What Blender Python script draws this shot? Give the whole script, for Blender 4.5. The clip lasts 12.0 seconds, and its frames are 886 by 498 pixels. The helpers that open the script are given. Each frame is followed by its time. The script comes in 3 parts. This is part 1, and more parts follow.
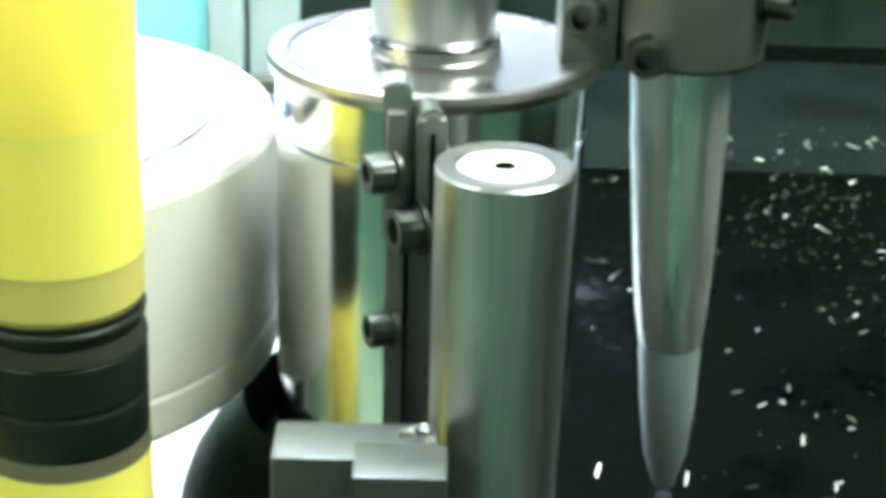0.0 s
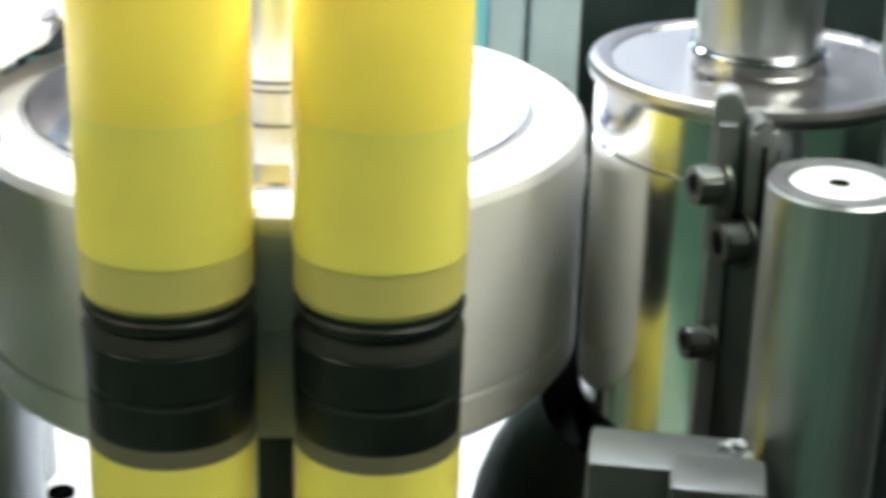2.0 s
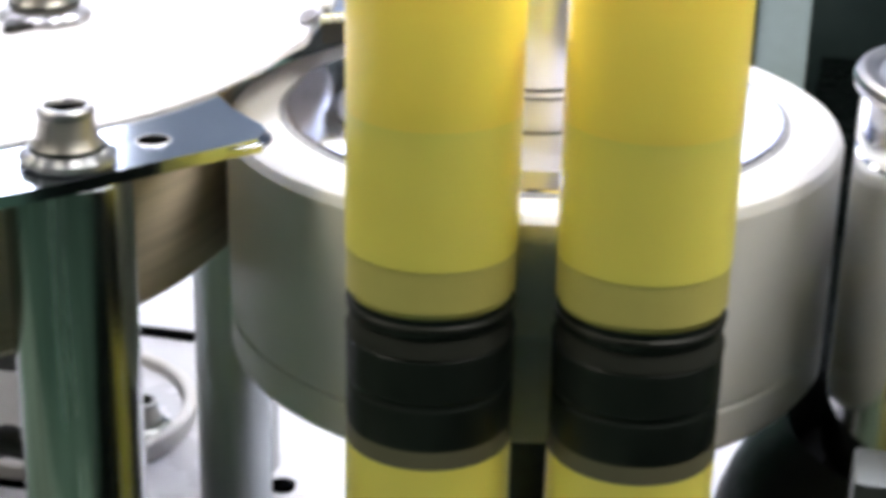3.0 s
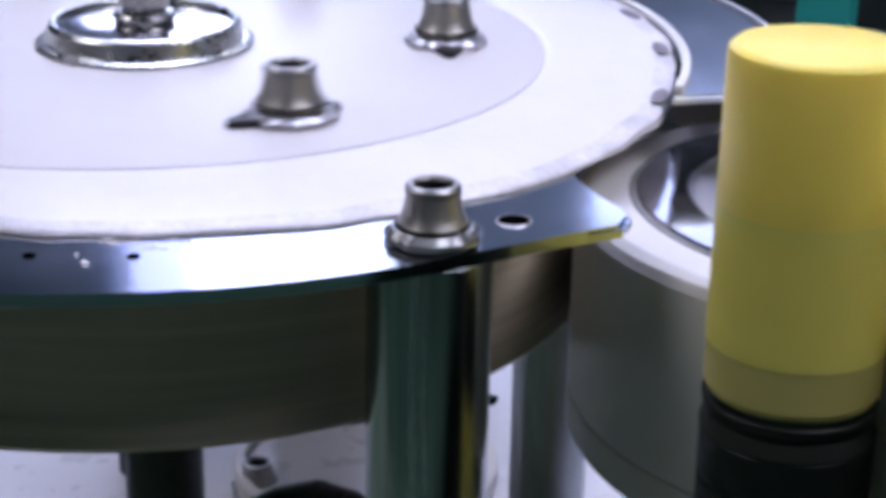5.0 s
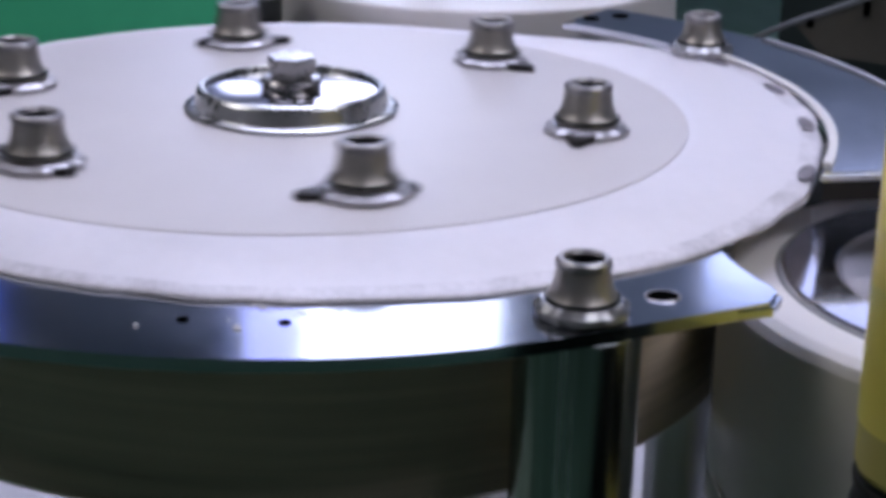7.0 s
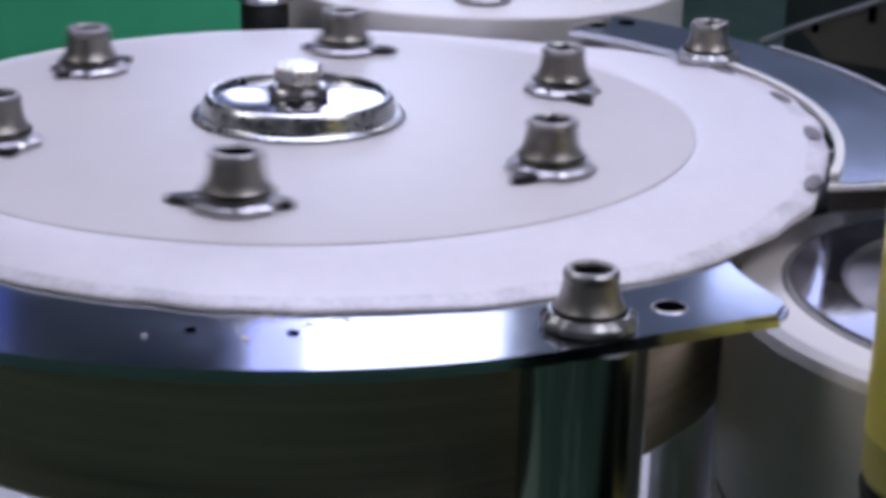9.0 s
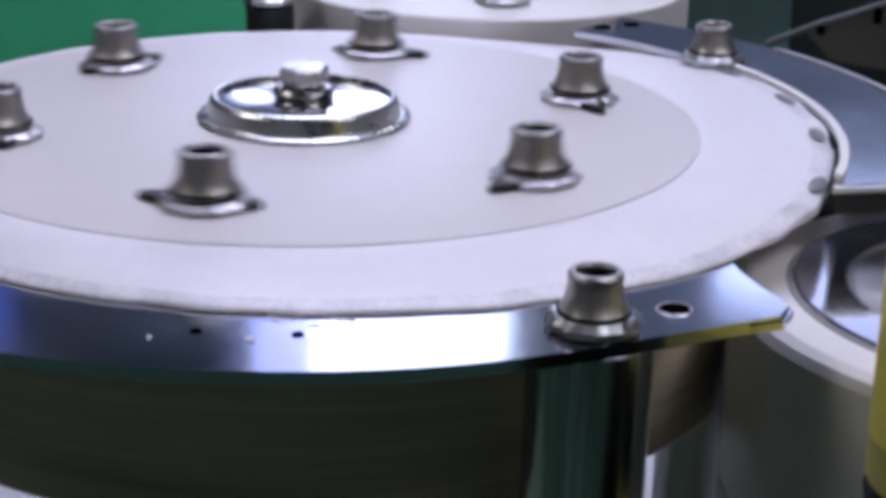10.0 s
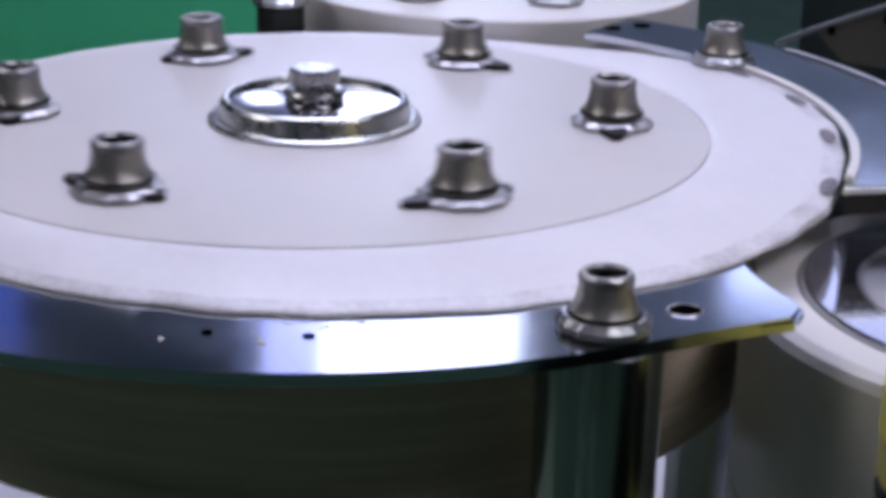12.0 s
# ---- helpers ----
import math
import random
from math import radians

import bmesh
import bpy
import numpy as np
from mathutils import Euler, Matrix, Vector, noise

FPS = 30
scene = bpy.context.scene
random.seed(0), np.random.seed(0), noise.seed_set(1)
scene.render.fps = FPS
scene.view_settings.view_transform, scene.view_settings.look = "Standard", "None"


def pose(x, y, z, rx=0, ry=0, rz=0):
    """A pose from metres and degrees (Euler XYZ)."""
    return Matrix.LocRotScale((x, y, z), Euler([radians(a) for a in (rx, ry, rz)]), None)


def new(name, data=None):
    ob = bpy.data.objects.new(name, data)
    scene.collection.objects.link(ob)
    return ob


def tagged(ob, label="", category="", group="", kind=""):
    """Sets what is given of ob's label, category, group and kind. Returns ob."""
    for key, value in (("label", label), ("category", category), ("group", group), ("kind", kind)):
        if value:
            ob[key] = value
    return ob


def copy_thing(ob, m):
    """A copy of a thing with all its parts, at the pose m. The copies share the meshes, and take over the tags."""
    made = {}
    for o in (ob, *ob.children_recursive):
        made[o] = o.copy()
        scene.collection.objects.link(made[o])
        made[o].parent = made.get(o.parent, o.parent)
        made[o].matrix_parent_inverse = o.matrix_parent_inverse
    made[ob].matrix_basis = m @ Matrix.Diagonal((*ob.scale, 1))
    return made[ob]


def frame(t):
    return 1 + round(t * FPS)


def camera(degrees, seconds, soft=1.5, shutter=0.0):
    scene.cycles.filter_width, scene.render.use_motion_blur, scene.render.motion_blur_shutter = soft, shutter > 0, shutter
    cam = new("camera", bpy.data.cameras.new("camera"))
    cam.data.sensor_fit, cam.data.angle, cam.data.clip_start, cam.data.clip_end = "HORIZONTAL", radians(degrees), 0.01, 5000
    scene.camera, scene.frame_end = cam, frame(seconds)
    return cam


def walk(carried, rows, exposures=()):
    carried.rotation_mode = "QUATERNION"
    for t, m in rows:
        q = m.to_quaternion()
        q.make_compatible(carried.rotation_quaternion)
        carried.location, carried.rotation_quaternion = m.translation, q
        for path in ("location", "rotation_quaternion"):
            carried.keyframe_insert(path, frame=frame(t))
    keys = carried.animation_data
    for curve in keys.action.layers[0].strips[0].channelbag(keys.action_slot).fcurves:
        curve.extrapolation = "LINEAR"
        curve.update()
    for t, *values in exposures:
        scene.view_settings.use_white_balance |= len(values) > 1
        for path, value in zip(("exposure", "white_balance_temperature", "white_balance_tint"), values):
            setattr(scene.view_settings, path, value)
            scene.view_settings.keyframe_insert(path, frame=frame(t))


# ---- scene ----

# ---------------------------------------------------------------- camera
cam = camera(28.25, 12.0, soft=5.0, shutter=0.5)
PATH = [
    (0, 0.0, 0.0, 1.2441, -0.0, -22.667, -1.637),
    (0.5, -0.001, -0.0004, 1.2433, 0.117, -22.543, -1.613),
    (1, -0.0042, -0.0003, 1.2439, 1.551, -22.656, -1.67),
    (1.5, -0.0143, -0.0001, 1.2451, 4.174, -22.908, -1.83),
    (2, -0.0216, -0.0028, 1.2435, 7.673, -22.585, -1.561),
    (2.5, -0.0327, -0.005, 1.2434, 10.93, -22.573, -1.451),
    (3, -0.0401, -0.0075, 1.2441, 13.692, -22.556, -1.237),
    (3.5, -0.0477, -0.0099, 1.245, 16.904, -22.381, -0.943),
    (5.5, -0.0674, -0.0065, 1.2495, 23.947, -20.384, -1.201),
    (6, -0.0708, -0.0082, 1.2497, 25.231, -19.703, -1.335),
    (6.5, -0.0705, -0.0095, 1.2507, 26.069, -19.279, -1.082),
    (7, -0.0712, -0.0098, 1.2509, 26.498, -19.123, -1.098),
    (9, -0.0721, -0.0103, 1.2533, 26.639, -19.123, -1.175),
    (9.5, -0.0715, -0.0109, 1.2538, 26.77, -19.121, -1.183),
    (10, -0.0718, -0.0106, 1.2537, 26.828, -19.107, -1.2),
    (10.5, -0.0719, -0.0107, 1.2537, 26.847, -19.073, -1.139),
    (11, -0.0724, -0.0107, 1.2538, 26.929, -19.08, -1.215),
    (11.5, -0.073, -0.011, 1.2541, 26.896, -19.12, -1.224),
    (12, -0.0718, -0.0108, 1.2539, 27.125, -19.081, -1.04),
]
EXPOSURES = [(0.0, 1.68, 6500, -12), (1.0, 1.62, 6500, -12), (1.5, 1.2, 6600, -6), (2.0, 0.88, 6700, 0), (2.5, 0.6, 6700, 6), (3.5, 0.14, 6300, 14),
             (5.5, -0.9, 5550, 26), (7.0, -1.14, 5800, 24), (12.0, -1.14, 5800, 24)]
walk(cam, [(t, pose(x, y, z, 90 + pitch, roll, yaw)) for t, x, y, z, yaw, pitch, roll in PATH], EXPOSURES)

# ---------------------------------------------------------------- world
world = bpy.data.worlds.new("world")
scene.world = world
world.use_nodes = True
world.node_tree.nodes["Background"].inputs[0].default_value = (0.6, 0.7, 0.75, 1)
world.node_tree.nodes["Background"].inputs[1].default_value = 0.15
LAMP = 20.0

# ---------------------------------------------------------------- materials
def material(name, color, rough=0.5, metal=0.0, var=0.12, scale=60.0, bump=0.0, bump_scale=400.0, rough_var=0.1, emit=0.0, stretch=(1, 1, 1), sss=0.0, coat=0.0, spec=0.5):
    m = bpy.data.materials.new(name)
    m.use_nodes = True
    nt = m.node_tree
    b = nt.nodes["Principled BSDF"]
    b.inputs["Metallic"].default_value = metal
    b.inputs["Coat Weight"].default_value = coat
    b.inputs["Coat Roughness"].default_value = 0.12
    b.inputs["Specular IOR Level"].default_value = spec
    if sss:
        b.inputs["Subsurface Weight"].default_value = sss
        b.inputs["Subsurface Radius"].default_value = (0.006, 0.005, 0.004)
        b.inputs["Subsurface Scale"].default_value = 1.0
    tc = nt.nodes.new("ShaderNodeTexCoord")
    mp = nt.nodes.new("ShaderNodeMapping")
    mp.inputs["Scale"].default_value = stretch
    nt.links.new(tc.outputs["Object"], mp.inputs["Vector"])
    n1 = nt.nodes.new("ShaderNodeTexNoise")
    n1.inputs["Scale"].default_value = scale
    n1.inputs["Detail"].default_value = 6
    n2 = nt.nodes.new("ShaderNodeTexNoise")
    n2.inputs["Scale"].default_value = scale * 7
    n2.inputs["Detail"].default_value = 4
    for n in (n1, n2):
        nt.links.new(mp.outputs[0], n.inputs["Vector"])
    mix = nt.nodes.new("ShaderNodeMath")
    mix.operation = "ADD"
    h1 = nt.nodes.new("ShaderNodeMath")
    h1.operation = "MULTIPLY"
    h1.inputs[1].default_value = 0.65
    h2 = nt.nodes.new("ShaderNodeMath")
    h2.operation = "MULTIPLY"
    h2.inputs[1].default_value = 0.35
    nt.links.new(n1.outputs[0], h1.inputs[0])
    nt.links.new(n2.outputs[0], h2.inputs[0])
    nt.links.new(h1.outputs[0], mix.inputs[0])
    nt.links.new(h2.outputs[0], mix.inputs[1])
    ramp = nt.nodes.new("ShaderNodeValToRGB")
    ramp.color_ramp.elements[0].position = 0.3
    ramp.color_ramp.elements[1].position = 0.7
    ramp.color_ramp.elements[0].color = (*[max(0.0, c * (1 - var)) for c in color], 1)
    ramp.color_ramp.elements[1].color = (*[min(1.0, c * (1 + var)) for c in color], 1)
    nt.links.new(mix.outputs[0], ramp.inputs[0])
    nt.links.new(ramp.outputs[0], b.inputs["Base Color"])
    rr = nt.nodes.new("ShaderNodeMapRange")
    rr.inputs["From Min"].default_value, rr.inputs["From Max"].default_value = 0.3, 0.7
    rr.inputs["To Min"].default_value, rr.inputs["To Max"].default_value = max(0.02, rough * (1 - rough_var * 3)), min(1.0, rough * (1 + rough_var * 3))
    nt.links.new(mix.outputs[0], rr.inputs["Value"])
    nt.links.new(rr.outputs[0], b.inputs["Roughness"])
    if bump:
        n3 = nt.nodes.new("ShaderNodeTexNoise")
        n3.inputs["Scale"].default_value = bump_scale
        n3.inputs["Detail"].default_value = 3
        nt.links.new(mp.outputs[0], n3.inputs["Vector"])
        bp = nt.nodes.new("ShaderNodeBump")
        bp.inputs["Strength"].default_value = bump
        bp.inputs["Distance"].default_value = 0.001
        nt.links.new(n3.outputs[0], bp.inputs["Height"])
        nt.links.new(bp.outputs[0], b.inputs["Normal"])
    if emit:
        b.inputs["Emission Color"].default_value = (*color, 1)
        b.inputs["Emission Strength"].default_value = emit
    return m


M = {
    "nylon": material("white_nylon", (0.67, 0.65, 0.625), 0.42, var=0.04, scale=25, bump=0.05, sss=0.12),
    "skirt": material("milky_plastic", (0.67, 0.65, 0.67), 0.4, var=0.06, scale=30, bump=0.1, bump_scale=60, sss=0.1),
    "nylon_grey": material("grey_nylon", (0.575, 0.55, 0.54), 0.38, var=0.05, scale=9, rough_var=0.03, spec=0.4),
    "nylon_cream": material("cream_nylon", (0.50, 0.42, 0.32), 0.35, var=0.4, scale=9, bump=0.04, stretch=(0.2, 0.2, 5)),
    "chrome": material("polished_chrome", (0.72, 0.73, 0.74), 0.07, 1.0, var=0.05, scale=40, rough_var=0.25, bump=0.012, bump_scale=90),
    "drum": material("worn_chrome", (0.70, 0.71, 0.70), 0.15, 1.0, var=0.08, scale=40, rough_var=0.1, bump=0.012, bump_scale=90),
    "flange": material("dull_flange_steel", (0.42, 0.41, 0.41), 0.42, 1.0, var=0.15, scale=150, bump=0.05, bump_scale=600),
    "plate": material("polished_steel_plate", (0.62, 0.65, 0.70), 0.10, 1.0, var=0.05, scale=30, rough_var=0.12, bump=0.012, bump_scale=120),
    "steel": material("machined_steel", (0.48, 0.48, 0.47), 0.30, 1.0, var=0.12, scale=80, bump=0.06, bump_scale=500),
    "nozzle": material("dull_nickel", (0.44, 0.42, 0.385), 0.42, 1.0, var=0.22, scale=150, bump=0.06, bump_scale=600, stretch=(1, 1, 0.3)),
    "alu": material("brushed_aluminium", (0.42, 0.445, 0.45), 0.38, 1.0, var=0.22, scale=110, bump=0.05, bump_scale=600, stretch=(1, 1, 0.05)),
    "blocksteel": material("grey_blasted_steel", (0.085, 0.09, 0.087), 0.45, 0.8, var=0.12, scale=90, bump=0.12, bump_scale=900),
    "dull": material("bead_blasted_steel", (0.16, 0.168, 0.162), 0.45, 0.8, var=0.1, scale=90, bump=0.1, bump_scale=900),
    "dark": material("dark_iron", (0.035, 0.04, 0.038), 0.45, 0.3, var=0.4, scale=35, bump=0.15, bump_scale=300),
    "black": material("black_oily_enamel", (0.0008, 0.0014, 0.0011), 0.6, 0.0, spec=0.01, var=0.5, scale=18, rough_var=0.3, bump=0.05, bump_scale=70),
    "band": material("black_rubber_band", (0.009, 0.012, 0.010), 0.4, 0.0, spec=0.18, var=0.3, scale=120, bump=0.05),
    "bandlip": material("lighter_grey_rubber", (0.022, 0.023, 0.019), 0.5, 0.0, spec=0.25, var=0.2, scale=120),
    "footring": material("grey_olive_plastic", (0.10, 0.092, 0.055), 0.45, 0.0, var=0.1, scale=90),
    "yellow": material("yellow_plastic", (0.97, 0.76, 0.12), 0.36, var=0.03, scale=20, bump=0.02, coat=0.1, sss=0.3),
    "yellow_deep": material("deep_yellow_plastic", (0.85, 0.745, 0.145), 0.36, var=0.03, scale=20, bump=0.02, coat=0.1, sss=0.3),
    "yellow_ring": material("olive_yellow_plastic", (0.52, 0.46, 0.13), 0.4, var=0.05, scale=40),
    "frost": material("frosted_steel", (0.42, 0.47, 0.50), 0.5, 0.8, var=0.08, scale=60),
    # flat black for pieces that stand in for shade in holes and slots
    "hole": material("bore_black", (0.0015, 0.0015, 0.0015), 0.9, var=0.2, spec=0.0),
    "groove": material("groove_grey", (0.22, 0.22, 0.22), 0.5, var=0.1),
    "deck": material("white_enamel_deck", (0.52, 0.515, 0.55), 0.3, var=0.06, scale=12, bump=0.03, bump_scale=200),
    "chips": material("metal_chips", (0.32, 0.34, 0.32), 0.4, 1.0, var=0.2, scale=200),
    "frontdeck": material("green_deck_enamel", (0.14, 0.20, 0.14), 0.35, var=0.12, scale=12, bump=0.03, bump_scale=200),
    "endring": material("grey_end_ring", (0.13, 0.13, 0.13), 0.5, 0.7, var=0.12, scale=120),
    "swarf": material("oily_swarf", (0.018, 0.024, 0.021), 0.5, 0.5, var=0.4, scale=200),
    "oilgreen": material("dark_green_housing", (0.007, 0.013, 0.011), 0.4, var=0.4, scale=14, bump=0.1, bump_scale=60),
    "strip_green": material("strip_dark_green", (0.004, 0.0068, 0.006), 0.6, var=0.5, scale=16, bump=0.1, bump_scale=60, spec=0.05),
    "hubsteel": material("satin_hub_steel", (0.72, 0.70, 0.74), 0.13, 1.0, var=0.04, scale=30, rough_var=0.1),
    "hubside": material("satin_turned_steel", (0.52, 0.53, 0.52), 0.27, 1.0, var=0.1, scale=60, bump=0.02, bump_scale=300),
    "boltsteel": material("dark_bolt_steel", (0.44, 0.43, 0.425), 0.28, 1.0, var=0.1, scale=120, bump=0.03, bump_scale=500),
    "hubring": material("brushed_hub_ring", (0.74, 0.72, 0.75), 0.36, 1.0, var=0.06, scale=60, rough_var=0.06, bump=0.02, bump_scale=400),
    "greasy": material("grease_smudged_plastic", (0.60, 0.58, 0.60), 0.38, var=0.3, scale=75, bump=0.1, bump_scale=90),
    "blot": material("mottled_dark_grey", (0.15, 0.135, 0.15), 0.5, var=0.5, scale=300, bump=0.2, bump_scale=500),
    "brownpanel": material("drab_panel", (0.055, 0.05, 0.033), 0.5, var=0.2, scale=20),
    "teal": material("teal_enamel", (0.02, 0.26, 0.22), 0.35, var=0.1, scale=20),
    "cyan": material("cyan_acrylic", (0.36, 0.86, 0.95), 0.15, var=0.05, scale=10),
    "slate": material("slate_blue_enamel", (0.25, 0.33, 0.36), 0.4, var=0.15, scale=20),
    "green_floor": material("green_epoxy_floor", (0.085, 0.18, 0.125), 0.35, var=0.15, scale=3, bump=0.05, bump_scale=30),
    "wall": material("grey_green_plaster", (0.09, 0.115, 0.105), 0.7, var=0.08, scale=2, bump=0.1, bump_scale=60),
    "ceiling": material("dim_ceiling_board", (0.12, 0.13, 0.13), 0.8, var=0.06, scale=2),
    "cabinet": material("green_cabinet_enamel", (0.07, 0.50, 0.24), 0.35, var=0.1, scale=6),
    "hose": material("black_hose", (0.01, 0.01, 0.01), 0.3, var=0.2),
    "lamp": material("lamp_diffuser", (1.0, 0.985, 0.94), 0.5, var=0.0, emit=LAMP),
    "lamp_cool": material("cool_lamp_diffuser", (0.84, 0.86, 1.0), 0.5, var=0.0, emit=LAMP * 1.08),
    "lamp_dim": material("warm_lamp_diffuser", (1.0, 0.95, 0.84), 0.5, var=0.0, emit=LAMP * 0.55),
    "lamp_low": material("low_lamp_diffuser", (1.0, 0.97, 0.92), 0.5, var=0.0, emit=LAMP * 0.4),
    "lamp_soft": material("dim_lamp_diffuser", (1.0, 0.985, 0.94), 0.5, var=0.0, emit=LAMP * 0.75),
    "glow_lilac": material("lilac_glow", (0.62, 0.62, 1.0), 0.9, var=0.0, emit=2.4),
    "glow_blue": material("blue_glow", (0.22, 0.34, 1.0), 0.9, var=0.0, emit=0.4),
    "flangetop": material("dull_turned_flange", (0.37, 0.355, 0.35), 0.33, 1.0, var=0.08, scale=90, bump=0.04, bump_scale=500),
    "pale": material("pale_blue_enamel", (0.42, 0.52, 0.55), 0.35, var=0.1, scale=20),
    "rubber": material("black_rubber_boot", (0.004, 0.005, 0.0045), 0.5, var=0.3, scale=40, spec=0.1, bump=0.1, bump_scale=200),
    "dark_piece": material("near_black_metal", (0.012, 0.011, 0.010), 0.5, 0.3, var=0.3, scale=200),
    "sky": material("overcast_sky", (0.86, 0.91, 1.0), 0.9, var=0.0, emit=7.0),
    "sky_dim": material("dull_overcast_sky", (0.86, 0.90, 1.0), 0.9, var=0.0, emit=2.4),
    "wall_pale": material("pale_blue_plaster", (0.40, 0.49, 0.70), 0.7, var=0.08, scale=2, bump=0.1, bump_scale=60),
    # stretched tone streaks on these two stand in for upright reflections
    "streak": material("streaked_chrome", (0.36, 0.37, 0.365), 0.2, 1.0, var=0.6, scale=190, rough_var=0.2, bump=0.02, bump_scale=200, stretch=(1, 1, 0.015)),
    "rodsteel": material("bright_rod_steel", (0.80, 0.84, 0.84), 0.36, 1.0, var=0.25, scale=150, rough_var=0.2, bump=0.03, bump_scale=200, stretch=(1, 1, 0.02)),
    "satin": material("satin_steel", (0.30, 0.315, 0.31), 0.46, 0.85, var=0.12, scale=70, bump=0.08, bump_scale=500),
    "screw": material("oiled_black_steel", (0.085, 0.09, 0.085), 0.42, 1.0, var=0.2, scale=150, bump=0.1, bump_scale=600),
    "housing": material("lamp_housing_enamel", (0.7, 0.7, 0.7), 0.4, var=0.03),
}


# ---------------------------------------------------------------- mesh helpers
def part(name, bm, mat, parent=None, label="", smooth=20):
    me = bpy.data.meshes.new(name)
    bmesh.ops.recalc_face_normals(bm, faces=bm.faces)
    bm.to_mesh(me)
    bm.free()
    if smooth:
        me.shade_smooth()
        me.set_sharp_from_angle(angle=radians(smooth))
    me.materials.append(M[mat])
    ob = new(name, me)
    if parent:
        ob.parent = parent
    if label:
        ob["label"] = label
    return ob


def thing(name, at, label, category, group=""):
    ob = new(name)
    ob.location = at
    ob.empty_display_size = 0.01
    return tagged(ob, label, category, group)


def lathe(profile, segs=64, bm=None, at=(0, 0, 0)):
    """A turned solid about z, from (radius, height) pairs; radius 0 closes an end."""
    bm = bm or bmesh.new()
    rings = []
    for r, z in profile:
        if r <= 1e-6:
            rings.append([bm.verts.new((at[0], at[1], at[2] + z))])
        else:
            rings.append([bm.verts.new((at[0] + r * math.cos(2 * math.pi * i / segs), at[1] + r * math.sin(2 * math.pi * i / segs), at[2] + z)) for i in range(segs)])
    for a, b in zip(rings, rings[1:]):
        for i in range(segs):
            j = (i + 1) % segs
            if len(a) == 1 and len(b) == 1:
                continue
            if len(a) == 1:
                bm.faces.new((a[0], b[j], b[i]))
            elif len(b) == 1:
                bm.faces.new((a[i], a[j], b[0]))
            else:
                bm.faces.new((a[i], a[j], b[j], b[i]))
    return bm


def disc_profile(r, z0, z1, c=0.0008):
    return [(0, z0), (r - c, z0), (r - c * 0.3, z0 + c * 0.3), (r, z0 + c), (r, z1 - c), (r - c * 0.3, z1 - c * 0.3), (r - c, z1), (0, z1)]


def ring_profile(r0, r1, z0, z1, c=0.0005):
    return [(r0, z0 + c), (r0 + c, z0), (r1 - c, z0), (r1, z0 + c), (r1, z1 - c), (r1 - c, z1), (r0 + c, z1), (r0, z1 - c), (r0, z0 + c)]


def box(x0, x1, y0, y1, z0, z1, bevel=0.001, bm=None):
    bm = bm or bmesh.new()
    made = bmesh.ops.create_cube(bm, size=1.0, matrix=Matrix.LocRotScale(((x0 + x1) / 2, (y0 + y1) / 2, (z0 + z1) / 2), None, (x1 - x0, y1 - y0, z1 - z0)))
    if bevel:
        edges = list({e for v in made["verts"] for e in v.link_edges})
        bmesh.ops.bevel(bm, geom=edges, offset=bevel, segments=2, affect="EDGES", profile=0.6)
    return bm


def slab(outline, z0, z1, bevel=0.0, steps=2):
    """A flat solid over an outline of (x, y) pairs."""
    bm = bmesh.new()
    lo = [bm.verts.new((x, y, z0)) for x, y in outline]
    hi = [bm.verts.new((x, y, z1)) for x, y in outline]
    n = len(outline)
    top = bm.faces.new(hi)
    bm.faces.new(lo[::-1])
    for i in range(n):
        bm.faces.new((lo[i], lo[(i + 1) % n], hi[(i + 1) % n], hi[i]))
    if bevel:
        bmesh.ops.bevel(bm, geom=list(top.edges), offset=bevel, segments=steps, affect="EDGES")
    return bm


def arc(cx, cy, r, a0, a1, n):
    return [(cx + r * math.cos(radians(a0 + (a1 - a0) * i / n)), cy + r * math.sin(radians(a0 + (a1 - a0) * i / n))) for i in range(n + 1)]


def pipe(points, r, segs=12):
    bm = bmesh.new()
    rings = []
    pts = [Vector(p) for p in points]
    for i, p in enumerate(pts):
        d = (pts[min(i + 1, len(pts) - 1)] - pts[max(i - 1, 0)]).normalized()
        side = d.cross(Vector((0, 0, 1)))
        side = side.normalized() if side.length > 1e-4 else Vector((1, 0, 0))
        up = side.cross(d)
        rings.append([bm.verts.new(p + r * (math.cos(2 * math.pi * k / segs) * side + math.sin(2 * math.pi * k / segs) * up)) for k in range(segs)])
    for a, b in zip(rings, rings[1:]):
        for k in range(segs):
            bm.faces.new((a[k], a[(k + 1) % segs], b[(k + 1) % segs], b[k]))
    bm.faces.new(rings[0])
    bm.faces.new(rings[-1][::-1])
    return bm


def turned(bm, m):
    bmesh.ops.transform(bm, matrix=m, verts=bm.verts)
    return bm


